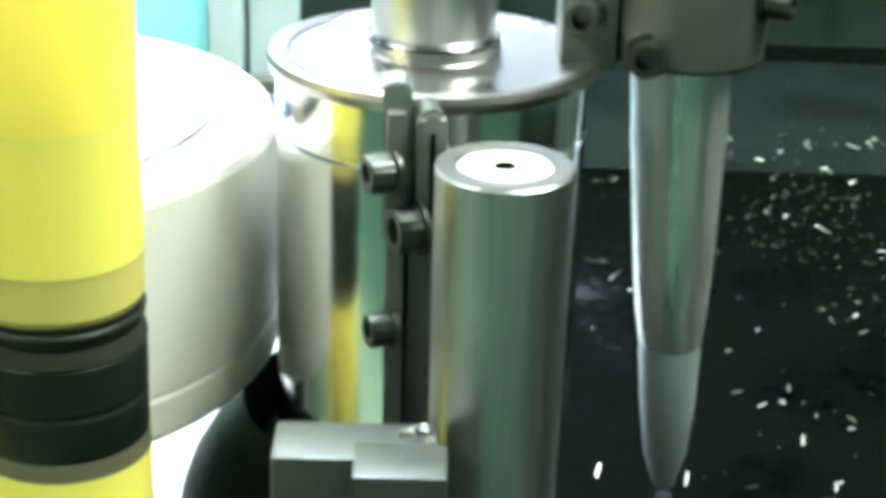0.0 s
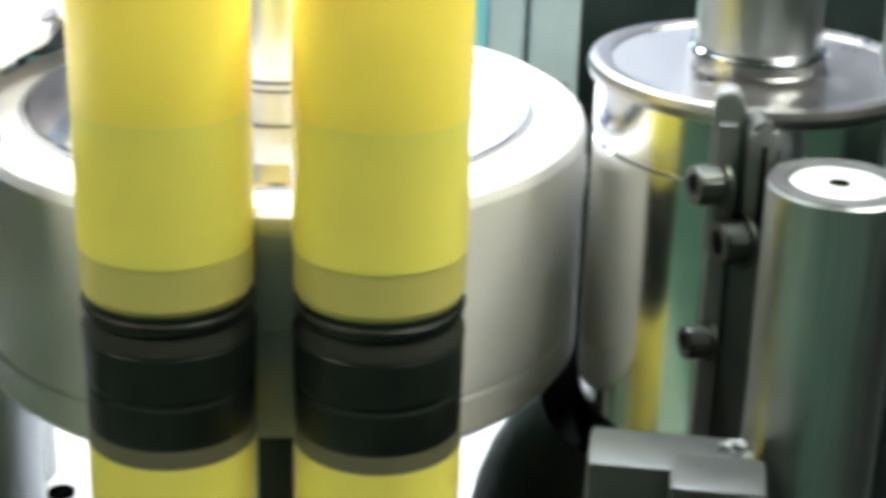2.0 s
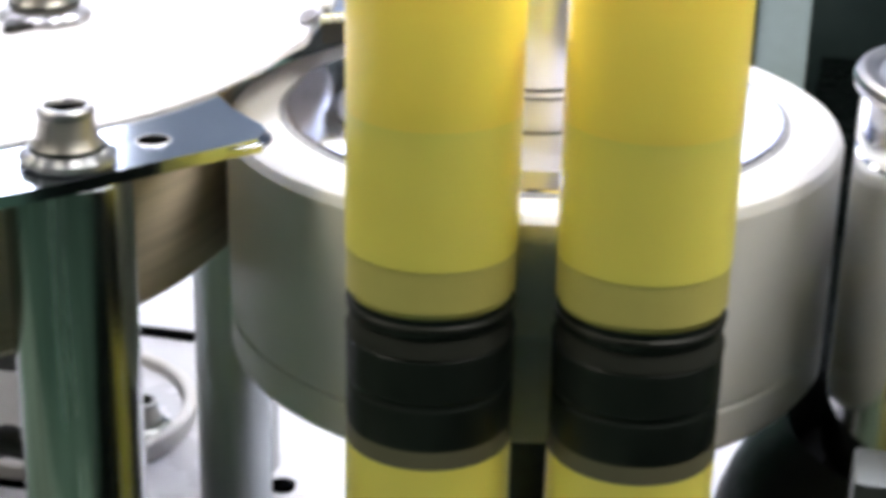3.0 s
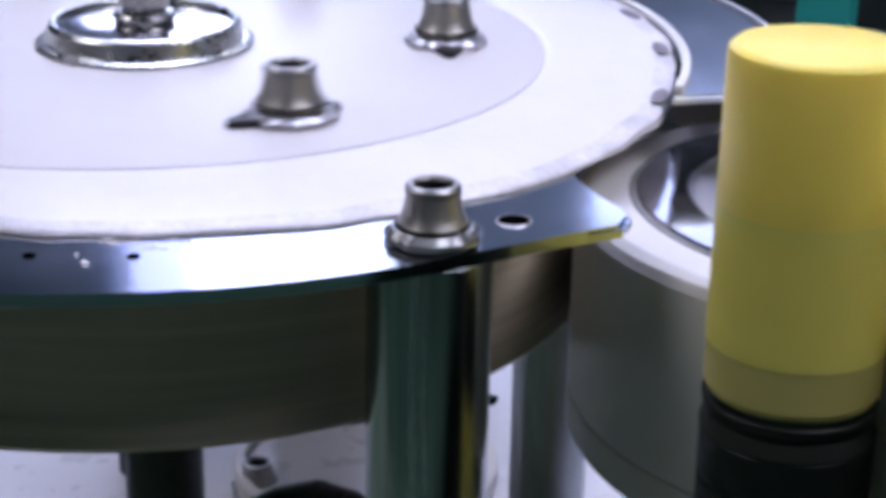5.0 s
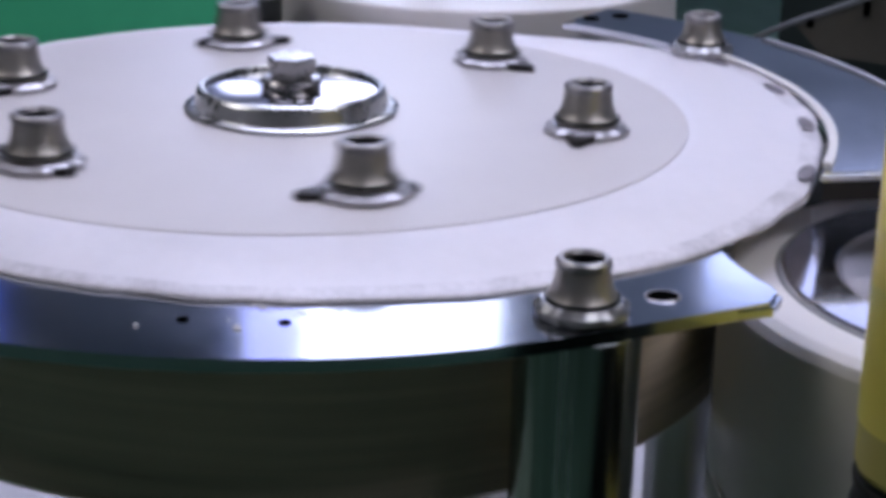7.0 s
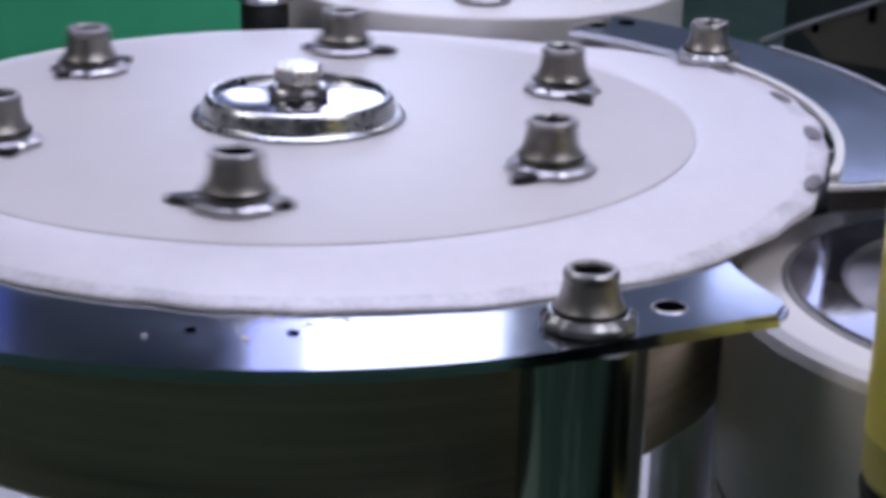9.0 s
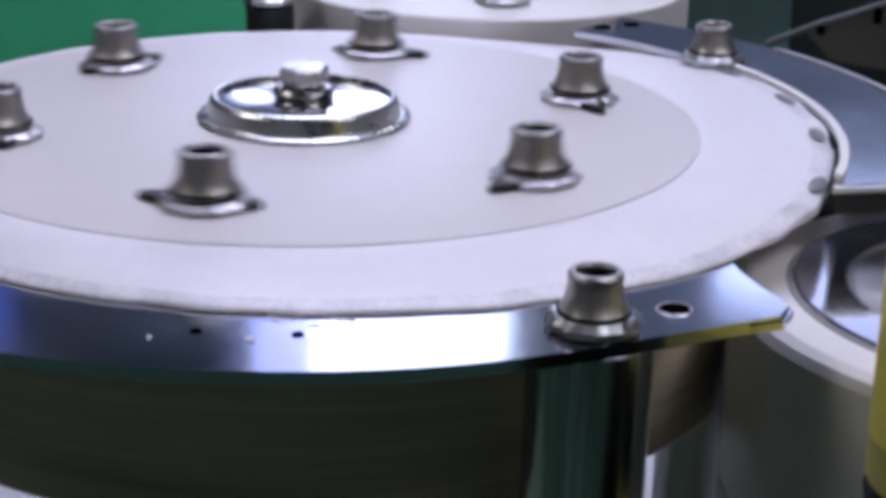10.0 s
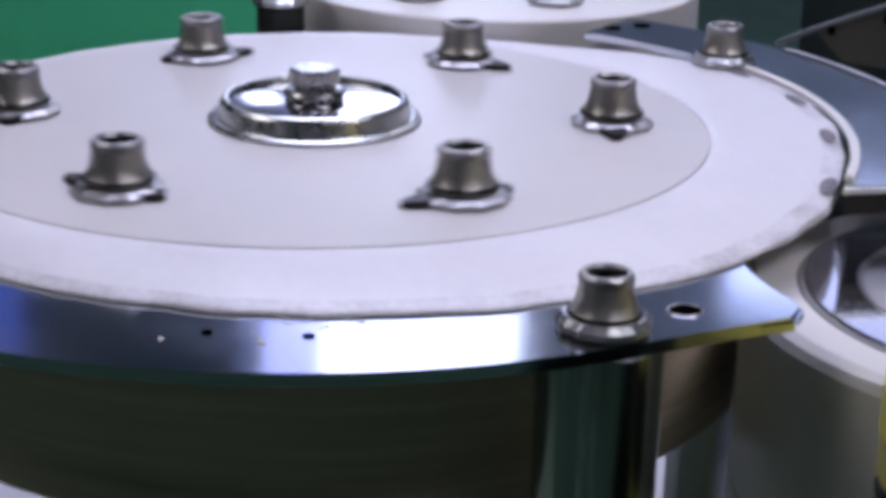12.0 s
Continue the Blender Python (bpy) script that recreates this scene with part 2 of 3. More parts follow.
# ---------------------------------------------------------------- the hall
def build_hall():
    X0, X1, Y0, Y1, H = -6.8, 4.0, -3.0, 6.5, 4.8
    tagged(part("floor", box(X0, X1, Y0, Y1, -0.1, 0, 0), "green_floor"), "green epoxy factory floor, slightly worn and glossy", "floor", kind="structure")
    tagged(part("ceiling", box(X0, X1, Y0, Y1, H, H + 0.1, 0), "ceiling"), "dim grey ceiling boards over the hall", "ceiling", kind="structure")
    for n, b in (("wall_west", (X0 - 0.1, X0, Y0, Y1)), ("wall_east", (X1, X1 + 0.1, Y0, Y1)), ("wall_south", (X0 - 0.1, X1 + 0.1, Y0 - 0.1, Y0))):
        tagged(part(n, box(*b, 0, H, 0), "wall"), "grey-green plastered wall of the hall", "wall", kind="structure")
    # north wall out of view; four glowing openings set for reflections in the steel
    bm = bmesh.new()
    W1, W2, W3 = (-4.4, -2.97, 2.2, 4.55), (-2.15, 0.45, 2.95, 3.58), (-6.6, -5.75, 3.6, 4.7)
    W4 = (-4.95, -4.41, 2.2, 3.5)
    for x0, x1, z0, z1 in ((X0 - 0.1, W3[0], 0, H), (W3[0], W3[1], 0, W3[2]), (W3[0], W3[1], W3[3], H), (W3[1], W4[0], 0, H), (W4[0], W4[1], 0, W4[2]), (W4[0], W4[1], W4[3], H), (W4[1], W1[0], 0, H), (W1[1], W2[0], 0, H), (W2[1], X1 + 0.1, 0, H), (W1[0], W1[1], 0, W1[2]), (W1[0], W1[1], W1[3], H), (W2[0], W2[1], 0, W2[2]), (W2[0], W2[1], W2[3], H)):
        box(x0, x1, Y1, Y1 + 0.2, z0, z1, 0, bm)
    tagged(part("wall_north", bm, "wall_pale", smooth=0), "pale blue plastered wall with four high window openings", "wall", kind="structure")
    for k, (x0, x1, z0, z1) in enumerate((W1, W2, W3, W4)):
        w = tagged(new("window_%d" % (k + 1)), "unseen white-framed high window, placed from reflections in the steel", "window", kind="structure")
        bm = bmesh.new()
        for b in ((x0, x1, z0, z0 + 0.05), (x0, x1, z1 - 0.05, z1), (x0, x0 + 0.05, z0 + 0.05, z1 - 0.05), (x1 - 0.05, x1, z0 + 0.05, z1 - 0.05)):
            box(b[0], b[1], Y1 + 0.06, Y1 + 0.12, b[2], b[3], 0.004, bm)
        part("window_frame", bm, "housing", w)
    # the lilac and blue panels are added to tint the plate's reflection
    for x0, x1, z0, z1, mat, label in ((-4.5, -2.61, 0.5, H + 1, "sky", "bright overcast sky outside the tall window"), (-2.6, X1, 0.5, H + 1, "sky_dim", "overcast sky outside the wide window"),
                                       (-5.7, -4.51, 0.5, 3.94, "sky", "bright overcast sky outside the tall window"), (-5.7, -4.51, 3.95, H + 1, "glow_lilac", "lilac glowing panel added for the plate's reflection"),
                                       (-8.6, -5.71, 0.5, H + 1, "glow_blue", "blue glowing panel added for the plate's reflection")):
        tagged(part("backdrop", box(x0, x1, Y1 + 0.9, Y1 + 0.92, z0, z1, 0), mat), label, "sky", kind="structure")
    # panel lights out of view, added to light the machine and north wall
    for x, y, a, mat in ((0.95, 0.15, 90, "lamp_soft"), (-0.5, 1.0, 0, "lamp_cool"), (-1.5, -0.5, 90, "lamp_dim"), (-1.2, 5.0, 0, "lamp"), (-4.7, 4.6, 0, "lamp_low")):
        lamp = thing("added_light", (0, 0, 0), "unseen pendant panel light added to light the scene", "lamp", "pendant lights")
        part("housing", box(-0.66, 0.66, -0.36, 0.36, 0.012, 0.07, 0.01), "housing", lamp)
        part("diffuser", box(-0.6, 0.6, -0.3, 0.3, 0.0, 0.0115, 0.004), mat, lamp, "glowing white diffuser")
        for hx in (-0.5, 0.5):
            part("hanger", box(hx - 0.01, hx + 0.01, -0.01, 0.01, 0.0705, H - (4.4 if y > 4 else 2.6), 0), "housing", lamp)
        lamp.matrix_basis = pose(x, y, 4.4 if y > 4 else 2.6, 0, 0, a)


# ---------------------------------------------------------------- table and background
def build_table():
    table = thing("machine_table", (0, 0, 0), "machine table with a white enamelled deck over a dark base", "machine table")
    part("deck", box(-0.62, -0.058, 0.44, 0.98, 0.88, 0.9, 0.002), "deck", table, "white enamelled deck plate")
    # out of view; its green is set to bounce light up at the drum
    part("front_deck", box(-0.62, -0.058, 0.1, 0.4395, 0.88, 0.9, 0.002), "frontdeck", table, "unseen green front deck plate, coloured to bounce light")
    part("tray", box(-0.0575, 0.75, 0.1, 1.25, 0.872, 0.892, 0.002), "black", table, "black oily chip tray")
    # thin strip a little lighter than the black tray
    part("lighter_strip", box(0.08, 0.75, 0.97, 1.2, 0.8915, 0.8935, 0.0008), "strip_green", table, "dark green strip at the tray's far end")
    part("base", box(-0.6, 0.73, 0.14, 0.94, 0.0, 0.8715, 0.01), "oilgreen", table, "dark green machine base")
    for x0, x1, y in ((-0.40, -0.311, 0.664), (-0.352, -0.322, 0.525)):
        part("seam", box(x0, x1, y - 0.003, y + 0.003, 0.9, 0.9025, 0.0005), "hole", table, "dark joint in the deck")
    # chips and swarf on the tray
    rng = random.Random(4)
    bm = bmesh.new()
    drifts = [(rng.uniform(0.0, 0.42), rng.uniform(0.5, 1.05), rng.uniform(0.015, 0.06)) for k in range(34)]
    for i in range(900):
        if rng.random() < 0.65:
            cx, cy, w = rng.choice(drifts)
            x, y = rng.gauss(cx, w), rng.gauss(cy, w)
        else:
            x, y = rng.uniform(-0.02, 0.42), 0.5 + 0.55 * rng.random() ** 1.3
        if rng.random() > 0.06 + 0.94 * min(1, max(0, (x - 0.06) / 0.2)) or not (-0.03 < x < 0.6 and 0.45 < y < 1.1):
            continue
        s = 0.0003 + 0.0013 * rng.random() ** 2.2
        m = pose(x, y, 0.8938 + s * 0.2, rng.uniform(-35, 35), rng.uniform(-35, 35), rng.uniform(0, 360)) @ Matrix.Diagonal((s * rng.uniform(0.9, 4.2), s * rng.uniform(0.25, 0.8), s * 0.5, 1))
        k = [rng.uniform(0.5, 1.2) for q in range(5)]
        vs = [bm.verts.new(m @ Vector(c)) for c in ((-k[0], -1, 0), (k[1], -0.6, 0.5), (k[2], 1, 0), (-0.8, k[3], 0.6), (0, 0, k[4]))]
        for a, b, c in ((0, 1, 4), (1, 2, 4), (2, 3, 4), (3, 0, 4), (0, 2, 1), (0, 3, 2)):
            bm.faces.new((vs[a], vs[b], vs[c]))
    tagged(part("metal_chips", bm, "chips", smooth=0), "scattered bright metal chips on the black tray", "metal chips", kind="stuff")
    # dull fine swarf in drifts between the chips
    bm = bmesh.new()
    drifts = [(rng.uniform(0.17, 0.36), rng.uniform(0.6, 0.95), rng.uniform(0.006, 0.02)) for k in range(30)]
    for i in range(1000):
        cx, cy, w = rng.choice(drifts)
        x, y = rng.gauss(cx, w), rng.gauss(cy, w * 1.6)
        if not (0.02 < x < 0.6 and 0.5 < y < 0.96):
            continue
        q = 0.0003 + 0.0007 * rng.random() ** 2
        m = pose(x, y, 0.8923 + q * 0.3, 0, 0, rng.uniform(0, 360)) @ Matrix.Diagonal((q * rng.uniform(0.8, 3.5), q * 0.6, q * 0.7, 1))
        vs = [bm.verts.new(m @ Vector(c)) for c in ((-1, -1, -0.3), (1, -0.6, -0.3), (0.7, 1, -0.3), (-0.8, 0.7, -0.3), (0.2, 0.1, 1.1))]
        for a, b, c in ((0, 1, 4), (1, 2, 4), (2, 3, 4), (3, 0, 4), (0, 2, 1), (0, 3, 2)):
            bm.faces.new((vs[a], vs[b], vs[c]))
    tagged(part("fine_swarf", bm, "swarf", smooth=0), "dull oily swarf drifted over the black tray", "swarf", kind="stuff")
    # bright spatter where the block meets the roller
    bm = bmesh.new()
    for i in range(12):
        q = rng.uniform(0.0003, 0.0009)
        x = rng.uniform(-0.0035, 0.0035)
        m = pose(x, rng.uniform(0.3135, 0.3215), (1.0704 if x > -0.013 else 1.0699) + q * 0.2, rng.uniform(-30, 30), rng.uniform(-30, 30), rng.uniform(0, 360)) @ Matrix.Diagonal((q * 1.5, q * 0.8, q * 0.8, 1))
        vs = [bm.verts.new(m @ Vector(c)) for c in ((-1, -1, -0.3), (1, -0.6, -0.3), (0.7, 1, -0.3), (-0.8, 0.7, -0.3), (0, 0, 1.1))]
        for a, b, c in ((0, 1, 4), (1, 2, 4), (2, 3, 4), (3, 0, 4), (0, 2, 1), (0, 3, 2)):
            bm.faces.new((vs[a], vs[b], vs[c]))
    tagged(part("metal_crumbs", bm, "satin", smooth=0), "bright metal crumbs on the steel support block", "metal chips", kind="stuff")
    bm = bmesh.new()
    for x, y, q in ((-0.2575, 0.2745, 0.0009), (-0.2615, 0.2775, 0.0004), (-0.2765, 0.2655, 0.0005)):
        m = pose(x, y, 1.1159 + q * 0.3, 0, 0, rng.uniform(0, 360)) @ Matrix.Diagonal((q * 1.4, q, q * 0.6, 1))
        vs = [bm.verts.new(m @ Vector(c)) for c in ((-1, -1, -0.3), (1, -0.6, -0.3), (0.7, 1, -0.3), (-0.8, 0.7, -0.3), (0, 0, 1.1))]
        for a, b, c in ((0, 1, 4), (1, 2, 4), (2, 3, 4), (3, 0, 4), (0, 2, 1), (0, 3, 2)):
            bm.faces.new((vs[a], vs[b], vs[c]))
    # clusters of tiny pale flakes on the plate
    for cx, cy, w in ((-0.2580, 0.2880, 0.0030), (-0.2495, 0.2880, 0.0030), (-0.2443, 0.2930, 0.0028)):
        for i in range(18):
            q = rng.uniform(0.0001, 0.0003)
            m = pose(rng.gauss(cx, w), rng.gauss(cy, w * 0.4), 1.1159, 0, 0, rng.uniform(-30, 50)) @ Matrix.Diagonal((q * rng.uniform(1.5, 5), q, q * 0.3, 1))
            vs = [bm.verts.new(m @ Vector(c)) for c in ((-1, -1, -0.3), (1, -0.6, -0.3), (0.7, 1, -0.3), (-0.8, 0.7, -0.3), (0, 0, 1.1))]
            for a, b, c in ((0, 1, 4), (1, 2, 4), (2, 3, 4), (3, 0, 4), (0, 2, 1), (0, 3, 2)):
                bm.faces.new((vs[a], vs[b], vs[c]))
    # thin white flakes stand in for glints along the edge of the skirt
    for i in range(22):
        a, r = radians(rng.uniform(-118, -34)), rng.uniform(0.1314, 0.1345)
        q = rng.uniform(0.0005, 0.0016)
        m = pose(-0.3263 + r * math.cos(a), 0.4103 + r * math.sin(a), 1.1161, 0, 0, math.degrees(a) + 90 + rng.uniform(-12, 12)) @ Matrix.Diagonal((q * rng.uniform(1.5, 3.5), q * 0.5, q * 0.3, 1))
        vs = [bm.verts.new(m @ Vector(c)) for c in ((-1, -1, -0.3), (1, -0.6, -0.3), (0.7, 1, -0.3), (-0.8, 0.7, -0.3), (0, 0, 1.1))]
        for a, b, c in ((0, 1, 4), (1, 2, 4), (2, 3, 4), (3, 0, 4), (0, 2, 1), (0, 3, 2)):
            bm.faces.new((vs[a], vs[b], vs[c]))
    tagged(part("chips_and_glints", bm, "nylon", smooth=0), "tiny white chips on the steel plate, some standing in for glints", "chips", kind="stuff")
    # housing behind
    hsg = thing("machine_housing", (0, 1.05, 0.9), "dark green machine housing with bolted panels behind the tray", "machine housing")
    part("panel", box(-0.42, 0.75, 0.21, 0.24, -0.9, 0.16, 0.004), "oilgreen", hsg)
    part("ledge", box(-0.42, -0.2, -0.02, 0.2, 0.02, 0.05, 0.004), "oilgreen", hsg)
    upright = Matrix.Translation((0, -0.065, -0.9)) @ pose(0, 0, 0, 90, 0, 0)
    part("cover", turned(slab([(-0.336, 1.0445), (-0.3177, 1.0267), (-0.28, 1.0255), (-0.19, 1.040), (-0.19, 1.108)], -0.02, 0.0, 0.001), upright), "brownpanel", hsg, "drab olive slanted cover with slots")
    part("brace", pipe([(-0.3571, -0.066, 0.1334), (-0.336, -0.066, 0.1445), (-0.20, -0.066, 0.2045)], 0.0016), "dull", hsg, "thin slanted brace along the cover")
    part("lower_cover", box(-0.2765, -0.236, -0.06, -0.045, 0.095, 0.1236, 0.002), "dark", hsg)
    part("bright_tag", turned(slab([(-0.2732, 1.0377), (-0.2716, 1.0248), (-0.261, 1.0253), (-0.2454, 1.0362)], 0.001, 0.003, 0.0004), upright), "slate", hsg, "pale grey wedge-shaped tag")
    for x, z in ((-0.2935, 0.157), (-0.3253, 0.1452)):
        part("slot", box(x - 0.002, x + 0.002, -0.067, -0.0651, z - 0.0045 if x > -0.3 else z - 0.0025, z + 0.0045 if x > -0.3 else z + 0.0025, 0.0005), "hole", hsg)
    part("hose", pipe([(-0.36, 0.0, 0.05), (-0.30, -0.09, 0.09), (-0.2, -0.12, 0.075), (-0.12, -0.05, 0.06)], 0.006), "hose", hsg, "black hose across the cover")
    part("strut", pipe([(0.16, 0.17, 0.0), (0.2, 0.19, 0.12)], 0.004), "dark", hsg)
    cab = thing("green_cabinet", (-1.05, 1.45, 0), "green enamelled machine cabinet standing behind the table", "cabinet")
    part("body", box(-0.75, 0.27, -0.2, 0.3, 0.05, 1.1, 0.01), "cabinet", cab)
    part("plinth", box(-0.73, 0.25, -0.17, 0.28, 0.0, 0.0495, 0.0), "dark", cab)
    # uprights behind the wheel
    post = thing("guard_post", (-0.211, 0.84, 0.9), "teal enamelled guard post behind the white wheel", "post")
    part("post", box(-0.013, 0.013, -0.013, 0.013, 0, 0.2, 0.003), "teal", post)
    part("foot", box(-0.035, 0.035, -0.032, 0.032, 0, 0.008, 0.002), "teal", post)
    guard = thing("safety_screen", (-0.115, 0.75, 0.9), "pale cyan acrylic safety screen in a slate frame", "screen")
    part("pane", box(-0.05, 0.018, -0.003, 0.003, 0.0, 0.19, 0.001), "cyan", guard, "pale cyan acrylic pane")
    part("upright", box(0.019, 0.034, -0.008, 0.008, 0, 0.19, 0.002), "pale", guard)
    part("upright", box(0.036, 0.058, -0.004, 0.012, 0, 0.19, 0.002), "pale", guard)
    part("clamp", box(-0.012, 0.006, -0.016, -0.0035, 0.1, 0.125, 0.002), "dark", guard)
    part("rail", box(0.0, 0.056, -0.02, -0.009, 0.11, 0.116, 0.001), "dull", guard)


# ---------------------------------------------------------------- wheel, drum, roller
WX, WY, WR = -0.117, 0.42, 0.079
TUBES = ((-0.1228, 0.3348), (-0.0775, 0.341))


def wheel_outline(r, cut=0.0):
    """The wheel's round outline with two tube pockets, cut back between them to darken that gap."""
    out = []
    n = 240
    for i in range(n):
        a = 2 * math.pi * i / n
        x, y = WX + r * math.cos(a), WY + r * math.sin(a)
        for tx, ty in TUBES:
            if math.hypot(x - tx, y - ty) < 0.0196:
                # slide inwards along the radius to the pocket's wall
                d = Vector((math.cos(a), math.sin(a)))
                o = Vector((WX - tx, WY - ty))
                b = o.dot(d)
                disc = b * b - (o.dot(o) - 0.0196 ** 2)
                s = -b - math.sqrt(max(disc, 0))
                x, y = WX + s * d.x, WY + s * d.y
        deg = math.degrees(a) - 360
        if cut and -91 < deg < -66:
            q = min(1.0, (WR - cut) / max(1e-6, math.hypot(x - WX, y - WY)))
            x, y = WX + q * (x - WX), WY + q * (y - WY)
        out.append((x, y))
    return out


def build_wheel():
    w = thing("star_wheel", (0, 0, 0), "white nylon star wheel with pockets and a polished steel hub", "star wheel")
    bm = bmesh.new()
    levels = [(0.9995 * WR - 0.0014, 1.0405), (WR, 1.0425), (WR, 1.0513), (WR - 0.0006, 1.0519), (WR - 0.0006, 1.0525), (WR, 1.0531), (WR, 1.0690), (WR, 1.0780), (WR, 1.0850), (WR, 1.0920), (WR, 1.0985), (WR, 1.1000), (WR - 0.0010, 1.1025), (WR - 0.0033, 1.104)]
    rings = [[bm.verts.new((x, y, z)) for x, y in wheel_outline(r, 0.016 * min(1.0, max(0.0, (1.0985 - z) / 0.03)))] for r, z in levels]
    n = len(rings[0])
    for a, b in zip(rings, rings[1:]):
        for i in range(n):
            bm.faces.new((a[i], a[(i + 1) % n], b[(i + 1) % n], b[i]))
    bm.faces.new(rings[0][::-1])
    inner = [[bm.verts.new((WX + 0.0506 * math.cos(2 * math.pi * i / n), WY + 0.0506 * math.sin(2 * math.pi * i / n), z)) for i in range(n)] for z in (1.104, 1.0925)]
    for a, b in ((rings[-1], inner[0]), (inner[0], inner[1])):
        for i in range(n):
            bm.faces.new((a[i], a[(i + 1) % n], b[(i + 1) % n], b[i]))
    bm.faces.new(inner[1])
    part("rim", bm, "nylon", w)
    part("groove_ring", lathe(ring_profile(0.0640, 0.0656, 1.1035, 1.1045), 96, at=(WX, WY, 0)), "groove", w, "dark groove round the hub")
    part("hub_plate", lathe(ring_profile(0.0505, 0.0638, 1.1035, 1.1052), 96, at=(WX, WY, 0)), "hubsteel", w, "brushed steel hub ring")
    part("hub_dish", lathe([(0.0504, 1.1050), (0.0490, 1.1040), (0.040, 1.1031), (0.028, 1.1026), (0.0172, 1.1025), (0.0172, 1.0930), (0.0504, 1.0930), (0.0504, 1.1050)], 96, at=(WX, WY, 0)), "hubring", w)
    part("bore_gap", lathe(ring_profile(0.0160, 0.0171, 1.0930, 1.1024, 0.0002), 64, at=(WX, WY, 0)), "hole", w)
    part("hub_column", lathe([(0, 1.093), (0.0159, 1.093), (0.0159, 1.1108), (0.0152, 1.1110), (0.0152, 1.1114), (0.0159, 1.1116), (0.0159, 1.1130), (0.0152, 1.1132), (0.0152, 1.1137), (0.0156, 1.1140), (0.0156, 1.1410), (0.0148, 1.1420), (0, 1.1420)], 64, at=(WX, WY, 0)), "hubring", w, "satin steel hub column with turned grooves")
    for z in (1.1109, 1.1131):
        part("groove", lathe(ring_profile(0.0150, 0.01545, z + 0.0001, z + 0.0005, 0.0001), 64, at=(WX, WY, 0)), "hole", w)
    part("spindle", lathe(disc_profile(0.016, 0.9, 1.0403), 48, at=(WX, WY, 0)), "dark", w, "dark spindle under the wheel")


def build_drum():
    cx, cy = 0.001, 0.399
    d = thing("chrome_drum", (cx, cy, 0.892), "polished chrome drum with a flanged top on a vertical shaft", "drum")
    b = -0.892
    part("body", lathe([(0, 1.03 + b), (0.035, 1.03 + b), (0.0368, 1.032 + b), (0.0368, 1.1098 + b), (0.0362, 1.1104 + b), (0.0362, 1.1112 + b), (0.0368, 1.1118 + b), (0.0368, 1.1242 + b), (0, 1.1242 + b)], 128), "drum", d)
    part("flange", lathe([(0, 1.1242 + b), (0.0372, 1.1242 + b), (0.0386, 1.1252 + b), (0.0390, 1.1268 + b), (0.0384, 1.1284 + b), (0.0368, 1.1289 + b), (0.0340, 1.1285 + b), (0.0335, 1.128 + b), (0, 1.128 + b)], 128), "flangetop", d, "machined steel flange with a worn rim")
    part("collar", lathe(disc_profile(0.0160, 1.128 + b, 1.1325 + b, 0.001), 64), "chrome", d)
    part("shaft", lathe(disc_profile(0.0146, 1.1325 + b, 1.24 + b, 0.001), 64), "alu", d, "pale machined shaft")
    part("pedestal", lathe(disc_profile(0.028, 0.0, 1.0298 + b, 0.002), 48), "dark", d, "dark pedestal")


def build_guard():
    """A black half-round shell that hugs the foot of the drum on the side of the wheel."""
    g = thing("rubber_guard", (-0.0028, 0.399, 0.892), "black half-round rubber guard at the foot of the chrome drum", "guard")
    section = [(0.0325, 0.0085), (0.0602, 0.0085), (0.0602, 0.098), (0.0595, 0.110), (0.0580, 0.1185), (0.0550, 0.127), (0.0495, 0.136), (0.0435, 0.1430), (0.0418, 0.1458), (0.0410, 0.1440), (0.0410, 0.130), (0.0325, 0.128)]
    bm = bmesh.new()
    rows = []
    for i in range(29):
        q = radians(96 + 150 * i / 28)
        rows.append([bm.verts.new((rr * math.cos(q), rr * math.sin(q), z)) for rr, z in section])
    n = len(section)
    for p, q in zip(rows, rows[1:]):
        for k in range(n):
            bm.faces.new((p[k], p[(k + 1) % n], q[(k + 1) % n], q[k]))
    bm.faces.new(rows[0])
    bm.faces.new(rows[-1][::-1])
    part("shell", bm, "rubber", g)
    bm = bmesh.new()
    rng = random.Random(9)
    for i in range(14):
        q, z = radians(rng.uniform(150, 240)), rng.uniform(0.112, 0.126)
        rr = 0.0595 - max(0.0, z - 0.110) * 0.42
        lathe([(0, -0.0003), (0.0004, 0.0), (0, 0.0003)], 6, bm, (rr * math.cos(q), rr * math.sin(q), z))
    part("crumbs", bm, "satin", g, "a few bright metal crumbs")


def cap_screw(parent, at, m, r=0.0052, h=0.0075):
    """A socket head screw whose head points along m's z."""
    bm = lathe([(0, 0), (r * 0.96, 0), (r, 0.0004), (r, h - 0.0006), (r * 0.93, h), (r * 0.56, h), (r * 0.5, h - 0.003), (0, h - 0.003)], 36)
    for v in bm.verts:
        if v.co.xy.length > r * 0.95:
            a = math.atan2(v.co.y, v.co.x)
            v.co.xy *= 1.0 - 0.06 * (0.5 + 0.5 * math.cos(12 * a))
    part("screw", turned(bm, Matrix.Translation(at) @ m), "screw", parent, "socket head screw")
    bm = lathe(ring_profile(r * 0.9, r * 1.25, -0.0012, 0.0, 0.0002), 24)
    part("washer", turned(bm, Matrix.Translation(at) @ m), "screw", parent)


